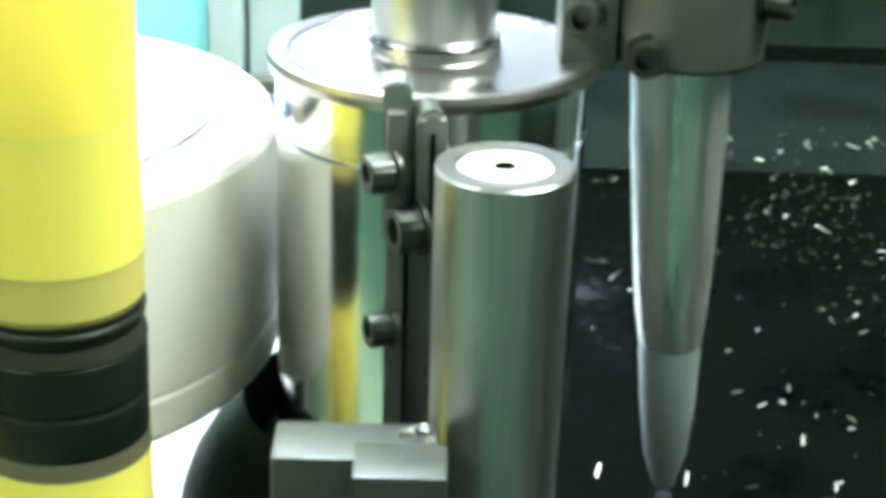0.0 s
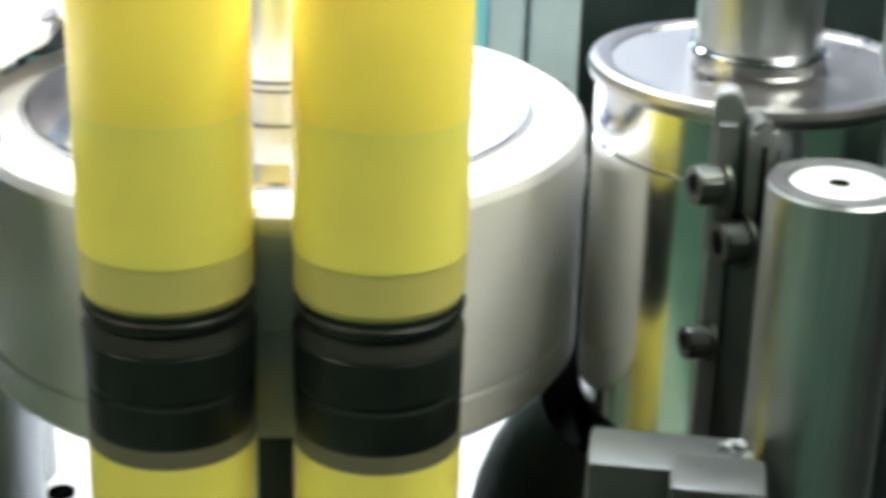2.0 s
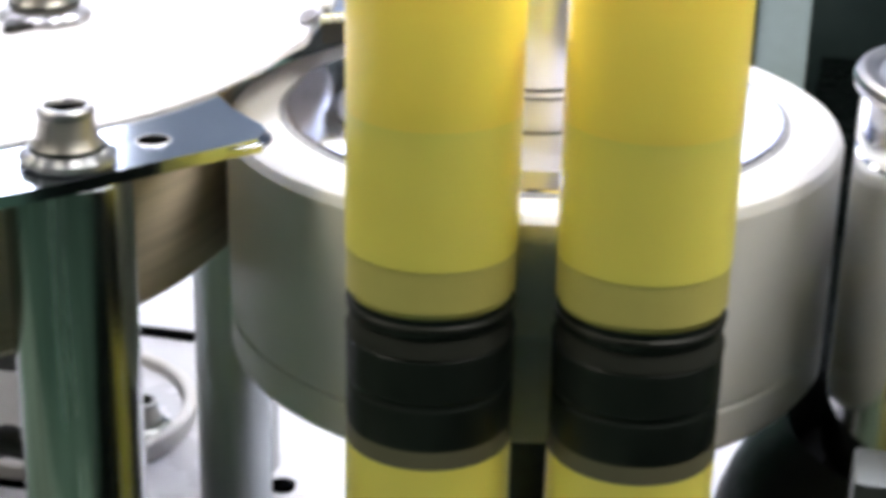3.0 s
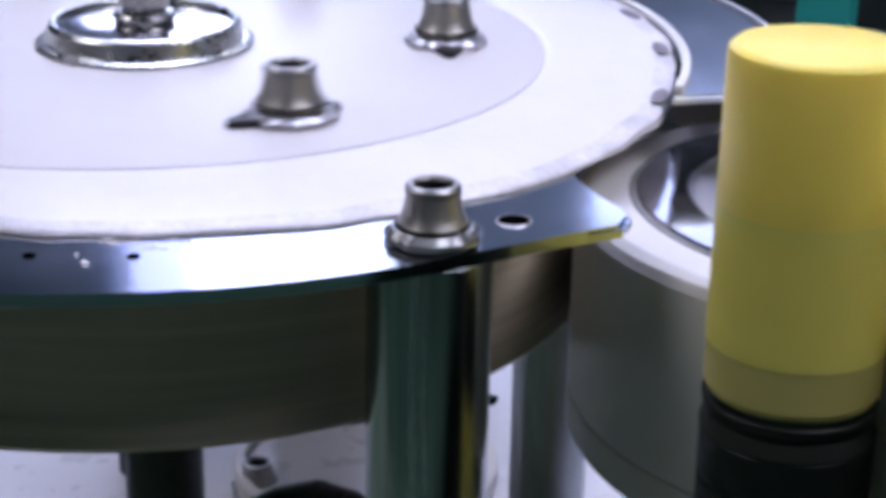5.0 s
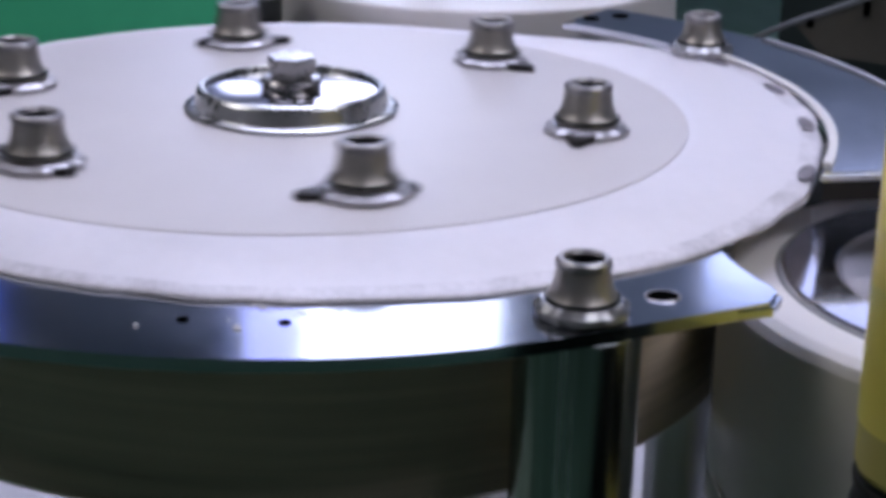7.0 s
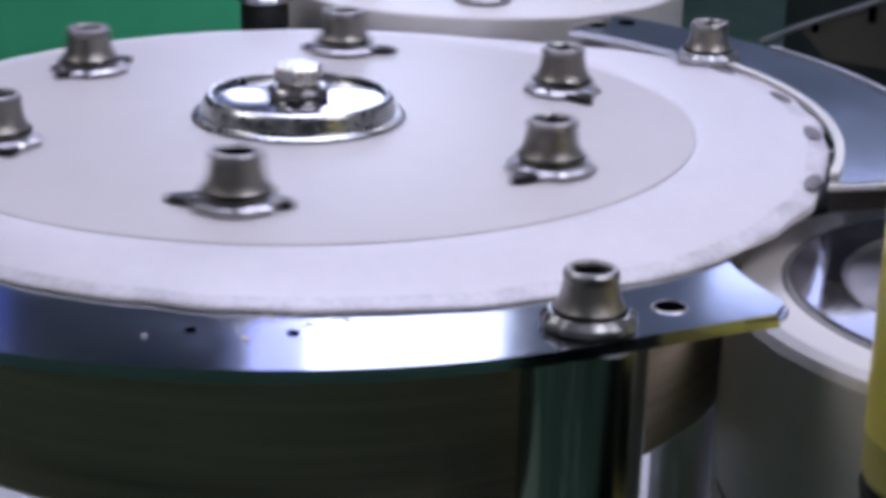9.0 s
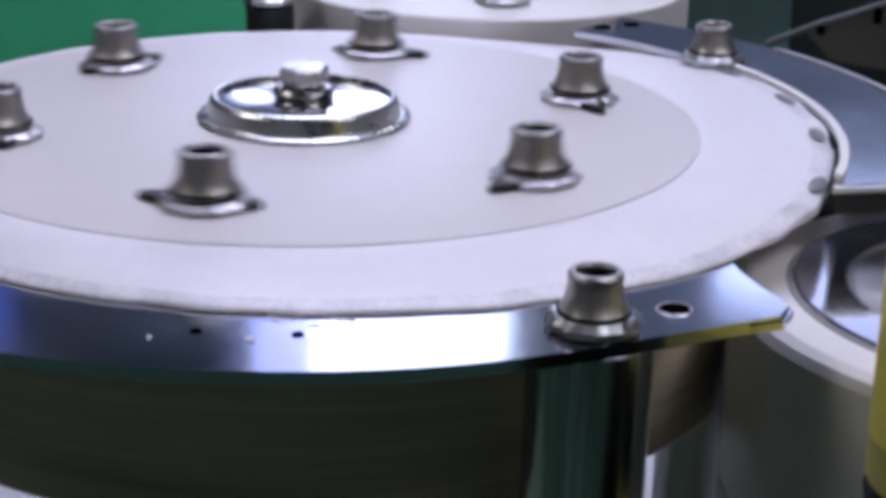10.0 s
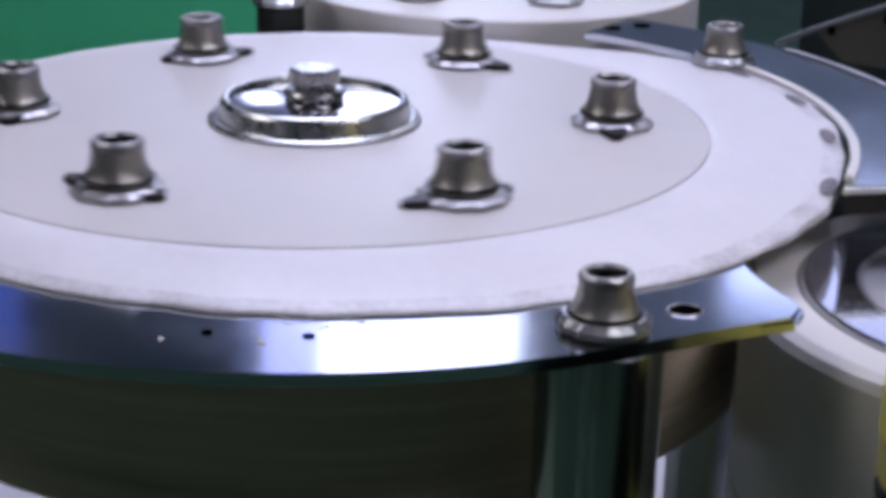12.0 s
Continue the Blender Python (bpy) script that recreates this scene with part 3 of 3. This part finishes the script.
def build_bracket():
    br = thing("clamp_bracket", (0, 0, 0), "steel clamp bracket with three socket screws before the drum", "bracket")
    part("bar", box(-0.0082, -0.0042, 0.345, 0.357, 0.98, 1.1300, 0.0008), "dull", br, "upright steel bar")
    part("back_bar", box(-0.0036, 0.0032, 0.349, 0.357, 0.98, 1.112, 0.0008), "dull", br)
    part("slot", box(-0.0041, -0.0036, 0.351, 0.356, 0.98, 1.112, 0), "hole", br)
    bm = bmesh.new()
    vs = [[bm.verts.new((x, y, z)) for x, z in ((-0.0092, 1.1005), (-0.0030, 1.1005), (-0.0030, 1.1335), (-0.0052, 1.1362), (-0.0092, 1.1352))] for y in (0.3480, 0.3555)]
    bm.faces.new(vs[0])
    bm.faces.new(vs[1][::-1])
    for k in range(5):
        bm.faces.new((vs[0][k], vs[1][k], vs[1][(k + 1) % 5], vs[0][(k + 1) % 5]))
    bmesh.ops.bevel(bm, geom=list(bm.edges), offset=0.0006, segments=2, affect="EDGES")
    part("cheek", bm, "satin", br, "bright upper cheek plate")
    # rounded slotted lug beside it
    lug = Matrix.Translation((0.0006, 0.3475, 1.1030)) @ pose(0, 0, 0, 90, 0, 10)
    out = [(-0.0031, 0.0), (0.0031, 0.0)] + [(0.0031 * math.cos(radians(a)), 0.0245 + 0.0040 * math.sin(radians(a))) for a in range(0, 181, 12)]
    part("lug", turned(slab(out, -0.0050, 0.0045, 0.0011), lug), "dull", br, "rounded slotted lug")
    part("slot", turned(box(-0.0005, 0.0005, 0.004, 0.0235, 0.0042, 0.0049, 0.0002), lug), "hole", br)
    part("gusset", turned(slab([(0, 0), (0.0052, 0), (0.0, 0.0105)], 0, 0.006, 0.0004), Matrix.Translation((0.0036, 0.3545, 1.1120)) @ pose(0, 0, 0, 90, 0, 0)), "satin", br)
    side = pose(0, 0, 0, 0, -90, 24)
    cap_screw(br, (-0.0074, 0.3462, 1.1168), side, 0.0044, 0.0055)
    cap_screw(br, (-0.0015, 0.3425, 1.1058), side, 0.0049, 0.0055)
    cap_screw(br, (-0.0070, 0.3455, 1.0810), side, 0.0038, 0.0050)
    # blocks under it
    blk = thing("support_block", (0, 0, 0), "grey bead-blasted steel support block with a stepped corner", "block")
    part("block", box(-0.0295, 0.004, 0.3078, 0.3238, 0.955, 1.0697, 0.0012), "blocksteel", blk)
    part("step", box(-0.0130, 0.006, 0.300, 0.3145, 0.955, 1.0702, 0.0012), "blocksteel", blk)
    part("leg", box(-0.026, 0.0, 0.3095, 0.322, 0.892, 0.9548, 0.001), "dark", blk)


def build_roller():
    x, y = 0.0160, 0.3333
    r = thing("guide_roller", (x, y, 0.892), "grey aluminium guide roller with a white plug in its end", "roller")
    b = -0.892
    part("sleeve", lathe([(0.0098, 1.1205 + b), (0.0098, 1.1232 + b), (0.0100, 1.1233 + b), (0.0139, 1.1233 + b), (0.0143, 1.1229 + b), (0.0141, 1.09 + b), (0.0136, 0.96 + b), (0, 0.96 + b)], 96), "alu", r)
    part("end_ring", lathe(ring_profile(0.0099, 0.0140, 1.12335 + b, 1.1238 + b, 0.0002), 96), "endring", r, "dull grey end ring")
    part("plug", lathe([(0, 1.121 + b), (0.0022, 1.121 + b), (0.0022, 1.1232 + b), (0.0024, 1.1234 + b), (0.0092, 1.1234 + b), (0.0097, 1.1229 + b), (0.0097, 1.119 + b), (0, 1.119 + b)], 64), "nylon", r, "white plastic plug with a centre hole")
    # black disc fills the plug's hole in place of its shade
    part("centre_hole", lathe(disc_profile(0.0023, 1.1211 + b, 1.1236 + b, 0.0001), 24), "hole", r)
    part("axle", lathe(disc_profile(0.006, 0, 0.9598 + b, 0.0005), 32), "steel", r)
    # pointed rod with its clamp, beyond
    x, y = 0.0645, 0.402
    rod = thing("pointed_rod", (x, y, 0.892), "polished chrome rod with a frosted pointed tip", "rod")
    part("rod", lathe([(0, 1.053 + b), (0.0078, 1.053 + b), (0.0090, 1.062 + b), (0.0099, 1.0745 + b), (0.0109, 1.095 + b), (0.0122, 1.128 + b), (0.0124, 1.16 + b), (0, 1.16 + b)], 64), "rodsteel", rod)
    part("tip", lathe([(0, 1.0105 + b), (0.0026, 1.0115 + b), (0.0055, 1.021 + b), (0.0071, 1.036 + b), (0.0078, 1.0505 + b), (0.0073, 1.0528 + b), (0, 1.0528 + b)], 64), "frost", rod, "frosted pointed tip")
    part("pin", lathe(disc_profile(0.002, 0, 1.0083 + b, 0.0002), 16), "dark", rod)
    rod.matrix_basis = pose(x + 0.0048, y, 0.892, 0, -2.3, 0)
    cl = thing("rod_clamp", (x - 0.0047, y, 1.128), "dull steel clamp collar with dark screws on the rod", "clamp")
    part("collar", lathe([(0.0126, 0.0), (0.0182, 0.0), (0.0190, 0.001), (0.0196, 0.03), (0.0126, 0.03)], 64), "dull", cl)
    part("ear", box(-0.030, -0.0165, -0.012, 0.004, -0.001, 0.03, 0.002), "dull", cl)
    front = pose(0, 0, 0, 90, 0, -15)
    cap_screw(cl, (-0.0245, -0.0125, 0.012), front, 0.0042, 0.005)
    cap_screw(cl, (-0.010, -0.0165, 0.004), front, 0.0042, 0.005)
    cap_screw(cl, (0.0175, -0.010, 0.016), pose(0, 0, 0, 0, 90, -30), 0.004, 0.006)
    part("arm", box(0.006, 0.085, 0.006, 0.02, 0.012, 0.03, 0.002), "dark", cl)
    part("stop", box(0.0945, 0.108, -0.004, -0.0005, -0.002, 0.024, 0.001), "dull", cl, "grey stop plate")
    part("support", box(0.0855, 0.1, 0.0, 0.025, -0.236, 0.03, 0.003), "dark", cl)


# ---------------------------------------------------------------- the tubes
def build_tubes():
    t = thing("yellow_tube", (*TUBES[0], 0.9), "yellow plastic tube with a black rubber band, standing upright", "tube", "tubes in the star wheel")
    b = -0.9
    R = 0.01875
    part("upper_sleeve", lathe([(0, 1.1305 + b), (R, 1.1305 + b), (R, 1.1610 + b), (R - 0.0004, 1.1623 + b), (R - 0.0014, 1.1631 + b), (R - 0.0028, 1.1634 + b), (0, 1.1634 + b)], 96), "yellow", t)
    # from here down the tube is a deeper yellow than the upper sleeve
    part("deep_sleeve", lathe([(0, 1.100 + b), (R, 1.100 + b), (R, 1.1305 + b), (0, 1.1305 + b)], 96), "yellow_deep", t, "deeper yellow section")
    part("neck_ring", lathe([(0, 1.089 + b), (R - 0.0009, 1.089 + b), (R - 0.0002, 1.0905 + b), (R - 0.0002, 1.100 + b), (0, 1.100 + b)], 96), "yellow_ring", t, "olive yellow neck ring")
    part("band", lathe([(0, 1.0577 + b), (R - 0.0004, 1.0577 + b), (R - 0.0002, 1.0584 + b), (R - 0.0002, 1.0672 + b), (R - 0.0006, 1.0680 + b), (R - 0.0006, 1.0686 + b), (R - 0.0001, 1.0694 + b), (R - 0.0001, 1.0792 + b),
                         (R - 0.0006, 1.0798 + b), (R - 0.0012, 1.0835 + b), (R - 0.0013, 1.0842 + b), (R - 0.0004, 1.0848 + b), (R - 0.0002, 1.0862 + b), (R - 0.0007, 1.0872 + b), (R - 0.0007, 1.089 + b), (0, 1.089 + b)], 96), "band", t, "black rubber band with grooves")
    # lip and bead are a lighter grey than the band
    part("lip", lathe([(R - 0.002, 1.0798 + b), (R + 0.0001, 1.0800 + b), (R + 0.0001, 1.0806 + b), (R - 0.0010, 1.0838 + b), (R - 0.002, 1.0840 + b), (R - 0.002, 1.0798 + b)], 96), "bandlip", t, "lighter grey lip")
    part("bead", lathe(ring_profile(R - 0.002, R - 0.00005, 1.0866 + b, 1.0874 + b, 0.0003), 96), "bandlip", t)
    part("foot_ring", lathe([(0, 1.0535 + b), (R, 1.0535 + b), (R - 0.0004, 1.0577 + b), (0, 1.0577 + b)], 96), "footring", t, "grey edge ring")
    part("lower_sleeve", lathe([(0, 0.0), (R - 0.001, 0.0), (R, 0.001), (R, 1.0535 + b), (0, 1.0535 + b)], 96), "yellow_deep", t)
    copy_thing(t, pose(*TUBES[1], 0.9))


# ---------------------------------------------------------------- the spinning head
HX, HY = -0.3263, 0.4103
SX, SY = -0.3755, 0.6336


def nozzle(parent, m, s=1.0, lobes=1.0, metal="steel", low=1.0):
    """A knurled flange with a hollow tapered plug on it."""
    flange = bmesh.new()
    segs = 88
    rings = []
    for r, z, k in ((0.0092, 0.0, 0), (0.0104, 0.0005, 0.9), (0.0104, 0.0020, 1.2), (0.0088, 0.0033, 0.8), (0.0074, 0.0036, 0), (0, 0.0036, 0)):
        if r == 0:
            rings.append([flange.verts.new((0, 0, z * s * low))])
        else:
            rings.append([flange.verts.new(((r + 0.0007 * lobes * k * math.cos(11 * 2 * math.pi * i / segs)) * s * math.cos(2 * math.pi * i / segs), (r + 0.0007 * lobes * k * math.cos(11 * 2 * math.pi * i / segs)) * s * math.sin(2 * math.pi * i / segs), z * s * low)) for i in range(segs)])
    for a, b in zip(rings, rings[1:]):
        for i in range(segs):
            j = (i + 1) % segs
            if len(b) == 1:
                flange.faces.new((a[i], a[j], b[0]))
            else:
                flange.faces.new((a[i], a[j], b[j], b[i]))
    p = part("flange", turned(flange, m), metal, parent, "grey knurled flange")
    top = 0.0128 * s
    bm = lathe([(0.0080 * s, 0.0030 * s), (0.0079 * s, 0.0040 * s), (0.0070 * s, 0.0054 * s), (0.0064 * s, 0.0072 * s), (0.0060 * s, top - 0.0034), (0.0058 * s, top - 0.0024), (0, top - 0.0024)], 40)
    part("plug", turned(bm, m), "nozzle", parent, "dull flared plug")
    bm = lathe([(0.0042 * s, top - 0.006), (0.0057 * s, top - 0.006), (0.0057 * s, top - 0.0023), (0.0061 * s, top - 0.0019), (0.0060 * s, top - 0.0006), (0.0055 * s, top), (0.0046 * s, top), (0.0042 * s, top - 0.0007), (0.0042 * s, top - 0.006)], 40)
    part("mouth", turned(bm, m), "flange", parent, "pale worn mouth ring")
    # this flat black disc takes the place of shade inside the bore
    part("bore", turned(lathe(disc_profile(0.0041 * s, top - 0.0059, top - 0.0014, 0.0001), 20), m), "hole", parent, "black disc standing in for the dark bore")
    # black ring puts the gap's shade at the plug's foot into colour
    part("gap_ring", turned(lathe(ring_profile(0.0070 * s, 0.0083 * s, 0.0033 * s, 0.0043 * s, 0.0003), 40), m), "band", parent, "black ring standing in for the shaded gap at the plug's foot")


def build_spinner():
    sp = thing("spinning_disc", (HX, HY, 1.118), "white plastic disc with six nozzles spinning about a hex bolt", "rotating disc")
    part("face", lathe([(0, 0.0), (0.1122, 0.0), (0.1129, 0.0036), (0.1129, 0.0046), (0.1127, 0.0049), (0.1122, 0.0050), (0, 0.0050)], 128), "nylon_grey", sp, "pale grey inner face")
    part("hub_washer", lathe([(0, 0.005), (0.0300, 0.005), (0.0305, 0.0054), (0.0306, 0.0058), (0.0304, 0.0062), (0.0299, 0.0065), (0.0290, 0.0067), (0.0278, 0.0068), (0.0276, 0.0078), (0.0270, 0.0108), (0.0262, 0.0117), (0.0256, 0.0120), (0.0250, 0.0119), (0.0247, 0.0114), (0.0245, 0.0104), (0, 0.0104)], 96), "hubside", sp, "satin stepped hub washer")
    part("hub_face", lathe([(0, 0.01045), (0.0244, 0.01045), (0.0244, 0.0107), (0.0240, 0.0108), (0, 0.0108)], 96), "hubsteel", sp, "bright polished hub face")
    part("bolt_washer", lathe([(0, 0.0108), (0.0082, 0.0108), (0.0086, 0.0110), (0.0084, 0.0116), (0.0076, 0.0118), (0.0076, 0.0122), (0.0088, 0.0126), (0.0090, 0.0134), (0.0082, 0.0142), (0.0066, 0.0146), (0, 0.0146)], 48), "boltsteel", sp, "dark turned washer")
    hexa = lathe([(0, 0.0146), (0.0062, 0.0146), (0.0062, 0.0154), (0.0070, 0.0157), (0.0073, 0.0162), (0.0073, 0.0194), (0.0066, 0.0202), (0, 0.0204)], 6)
    part("hex_bolt", hexa, "boltsteel", sp, "hexagonal bolt head", smooth=20)
    for k in range(6):
        a = radians(60 * k)
        nz = new("nozzle")
        nz.parent = sp
        nz.location = (0.0853 * math.cos(a), 0.0853 * math.sin(a), 0.005)
        nz["label"] = "tapered nozzle on a knurled flange"
        nozzle(nz, Matrix.Identity(4), s=1.1, lobes=0.55, metal="flange", low=0.7)
        # dark flat tab reaching past the flange on both sides
        out = arc(0.0160, 0, 0.0016, -70, 70, 8) + [(0.0085, 0.0048), (-0.0085, 0.0048)] + arc(-0.0118, 0, 0.0022, 110, 250, 8) + [(-0.0085, -0.0048), (0.0085, -0.0048)]
        part("dark_piece", turned(slab(out, 0.0002, 0.0020, 0.0004), pose(0, 0, 0, 0, 0, 60 * k - 90)), "dark_piece", nz, "dark flat tab under the flange")
    return sp


def build_head():
    body = thing("plastic_drum", (HX, HY, 0.9), "cream plastic drum beneath the spinning disc", "drum")
    part("shell", lathe([(0, 0.159), (0.1270, 0.159), (0.1290, 0.161), (0.1290, 0.205), (0.1284, 0.2125), (0, 0.2125)], 160), "nylon_cream", body)
    part("spindle", lathe(disc_profile(0.012, 0, 0.1588, 0.002), 48), "dark", body)
    # static white ring round the disc, sloping down to the plate
    ring = thing("skirt_ring", (HX, HY, 1.1159), "white plastic skirt ring round the spinning disc", "ring")
    def ring_row(bm, f, z, n=240):
        row = []
        for i in range(n):
            a = 2 * math.pi * i / n
            rag = 0.0006 * math.sin(23 * a) * math.sin(7 * a + 1) + 0.0003 * math.sin(41 * a)
            ro = 0.1308 + 0.0199 * (0.5 + 0.5 * math.cos(a - radians(46)))
            turn = (math.degrees(a) - 42 + 180) % 360 - 180
            lift = 0.0072 * max(0.0, math.cos(radians(min(90, 1.5 * abs(turn))))) ** 2 * f if z > 0 else 0
            r = 0.1128 + f * (ro + rag - 0.1128)
            row.append(bm.verts.new((r * math.cos(a), r * math.sin(a), z + lift)))
        return row

    for name, label, rows in (("skirt", "", ((0, 0.0), (0, 0.0062), (0.02, 0.0067), (0.08, 0.0068), (0.5, 0.0050), (0.8399, 0.0022), (0.8399, 0.0))),
                              ("edge", "greasy smudged outer edge", ((0.84, 0.0), (0.84, 0.0022), (0.93, 0.0014), (0.98, 0.0009), (1.0, 0.0005), (1.0, 0.0)))):
        bm = bmesh.new()
        rings = [ring_row(bm, f, z) for f, z in rows]
        rings.append(rings[0])
        for p, q in zip(rings, rings[1:]):
            for i in range(240):
                bm.faces.new((p[i], p[(i + 1) % 240], q[(i + 1) % 240], q[i]))
        part(name, bm, "greasy" if name == "edge" else "skirt", ring, label, smooth=60)
    # four flat dark grey blots along the rim
    for deg in (53, 38, 24, 8):
        a = radians(deg)
        bm = lathe([(0, -0.0006), (0.002, -0.0004), (0.0027, 0.0), (0.002, 0.0004), (0, 0.0006)], 20)
        m = pose(0.1464 * math.cos(a), 0.1464 * math.sin(a), 0.0021 + 0.0064 * math.cos(1.5 * (a - radians(42))) ** 2, 0, 0, deg) @ Matrix.Diagonal((0.8, 2.6, 0.6, 1))
        part("rim_blot", turned(bm, m), "blot", ring, "dark grey blot at the rim")
    # front guide plate
    pl = thing("guide_plate", (0, 0, 0), "polished steel crescent guide plate with small holes", "guide plate")
    o = arc(HX, HY, 0.1685, -150, -37, 80) + [(-0.1800, 0.3243), (-0.1700, 0.3372), (-0.1641, 0.3435)]
    o += arc(WX, WY, 0.0835, -121.5, -153, 10)[1:-1] + [(-0.1875, 0.3845)]
    o += arc(HX, HY, 0.1302, -12, -150, 80)[2:]
    part("plate", slab(o, 1.1127, 1.1157, 0.0011, 6), "plate", pl, smooth=5)
    for x, y, r in ((-0.1868, 0.3359, 0.0036), (-0.2702, 0.2733, 0.0013), (-0.2506, 0.2821, 0.0014)):
        # each hole is a flat disc coloured black for its inner dark
        part("hole", lathe(disc_profile(r, 1.1150, 1.1160, 0.0001), 24, at=(x, y, 0)), "hole", pl)
        if r > 0.003:
            part("countersink", lathe(ring_profile(r * 1.01, r * 1.16, 1.1152, 1.1159, 0.0002), 32, at=(x, y, 0)), "hubring", pl)
    post = thing("chrome_post", (-0.2000, 0.3195, 0.9), "polished chrome post carrying the guide plate", "post", "posts")
    part("post", lathe(disc_profile(0.0138, 0.0, 0.2126, 0.0002), 96), "streak", post)
    bolt = thing("hollow_bolt", (-0.1985, 0.3175, 1.1158), "hollow tapered bolt on a bright knurled flange", "bolt", "hollow bolts")
    nozzle(bolt, Matrix.Identity(4), lobes=0.35)
    # far guide plate with its bolt
    fp = thing("guide_plate", (0, 0, 0), "polished steel guide plate round the far side of the disc", "guide plate")
    o = arc(HX, HY, 0.1835, 10, 82, 60) + arc(HX, HY, 0.1515, 82, 4, 60)
    part("plate", slab(o, 1.1213, 1.1235, 0.0006), "plate", fp, smooth=30)
    # near-black block stands in for the shaded edge under the plate's end
    o = arc(HX, HY, 0.1830, 11, 22, 10) + arc(HX, HY, 0.1520, 22, 5, 14)
    part("shade_block", slab(o, 1.1150, 1.1211, 0.0005), "dark_piece", fp, "dark block standing in for shade under the plate's end")
    # white strip paints the bright line along the plate's polished edge
    lip = arc(HX, HY, 0.1532, 6, 62, 60) + arc(HX, HY, 0.1508, 62, 6, 60)
    part("lip", slab(lip, 1.1236, 1.1250, 0.0003), "nylon", fp, "white bead standing in for the plate's bright inner edge")
    lip = arc(HX, HY, 0.1838, 11, 60, 60) + arc(HX, HY, 0.1824, 60, 11, 60)
    part("outer_lip", slab(lip, 1.1236, 1.1243, 0.0002), "hubring", fp, "bright outer edge")
    for x, y in ((-0.2992, 0.5720), (-0.292, 0.582)):
        # black discs again paint the dark of the holes
        part("hole", lathe(disc_profile(0.003, 1.123, 1.1239, 0.0001), 20, at=(x, y, 0)), "hole", fp)
    copy_thing(bolt, pose(-0.2470, 0.5390, 1.1237))
    copy_thing(post, pose(-0.2470, 0.5500, 0.9086))
    rod = thing("steel_rod", (-0.2325, 0.503, 0.9), "satin steel support rod standing on the deck", "rod")
    part("rod", lathe(disc_profile(0.0125, 0.0, 0.2120, 0.001), 64), "alu", rod)
    copy_thing(bolt, pose(-0.4225, 0.545, 1.1237))
    pin = thing("support_pin", (-0.4225, 0.545, 0.9), "dark steel pin under the back bolt", "pin")
    part("pin", lathe(disc_profile(0.009, 0, 0.2236, 0.001), 32), "dark", pin)
    # deck fittings under the plate
    fl = thing("deck_flange", (-0.3356, 0.5787, 0.9), "white round deck flange with a raised rim", "flange")
    part("dish", lathe([(0, 0.0), (0.049, 0.0), (0.049, 0.004), (0.048, 0.0045), (0, 0.004)], 96), "deck", fl)
    part("rim", lathe(ring_profile(0.0495, 0.0545, 0.0, 0.0085, 0.001), 96), "nylon_grey", fl, "grey plastic rim")
    copy_thing(bolt, pose(-0.2975, 0.5730, 0.9042))
    copy_thing(bolt, pose(-0.3704, 0.5492, 0.9002))
    # black disc painted as the dark of a hole through the deck
    dh = thing("deck_hole", (-0.2317, 0.5511, 0.9), "black disc standing in for a hole in the white deck", "plug")
    part("plug", lathe(disc_profile(0.0052, 0, 0.0012, 0.0002), 32), "hole", dh)
    ho = thing("black_hose", (-0.30, 0.47, 0.9), "black hose curving over the deck beneath the drum", "hose")
    part("hose", pipe([(-0.095, 0.03, 0.0045), (-0.075, 0.03, 0.006), (-0.06, 0.03, 0.011), (-0.0475, 0.03, 0.0185), (-0.0326, 0.03, 0.0285), (-0.0186, 0.03, 0.034), (-0.0052, 0.03, 0.033), (0.006, 0.03, 0.026), (0.018, 0.03, 0.013), (0.024, 0.03, 0.003)], 0.006, 16), "hose", ho)


def build_second_disc():
    d2 = thing("plastic_disc", (SX, SY, 0.9), "white plastic disc with six hollow bolts turning behind", "rotating disc")
    part("disc", lathe(disc_profile(0.0825, 0.205, 0.224, 0.001), 128), "nylon", d2)
    part("spindle", lathe(disc_profile(0.03, 0, 0.2048, 0.002), 48), "dark", d2)
    for k in range(6):
        nz = new("nozzle")
        nz.parent = d2
        nz.location = (0.0525 * math.cos(radians(60 * k)), 0.0525 * math.sin(radians(60 * k)), 0.224)
        nz["label"] = "hollow bolt on a knurled flange"
        nozzle(nz, Matrix.Identity(4), lobes=0.45, metal="flange")
    return d2


build_hall()
build_table()
build_wheel()
build_drum()
build_guard()
build_bracket()
build_roller()
build_tubes()
build_head()
SPINNER = build_spinner()
SECOND = build_second_disc()


# ---------------------------------------------------------------- what moves
def motions():
    # seconds and degrees of the disc, turning clockwise from above
    turns = [(0.0, 505), (0.5, 440), (1.0, 375), (1.5, 310), (2.0, 245), (2.5, 180), (3.0, 112), (3.5, 43), (4.0, -23), (4.5, -89), (5.0, -154), (5.5, -218.5),
             (6.0, -278), (6.5, -348), (7.0, -407), (7.5, -473), (8.0, -539), (8.5, -604), (9.0, -669), (9.5, -738), (10.0, -795), (10.5, -868), (11.0, -924), (11.5, -997), (12.0, -1053.5)]
    walk(SPINNER, [(t, pose(HX, HY, 1.118, 0, 0, a)) for t, a in turns])
    # the disc behind turns the other way
    walk(SECOND, [(t, pose(SX, SY, 0.9, 0, 0, -12 - a)) for t, a in turns])


motions()
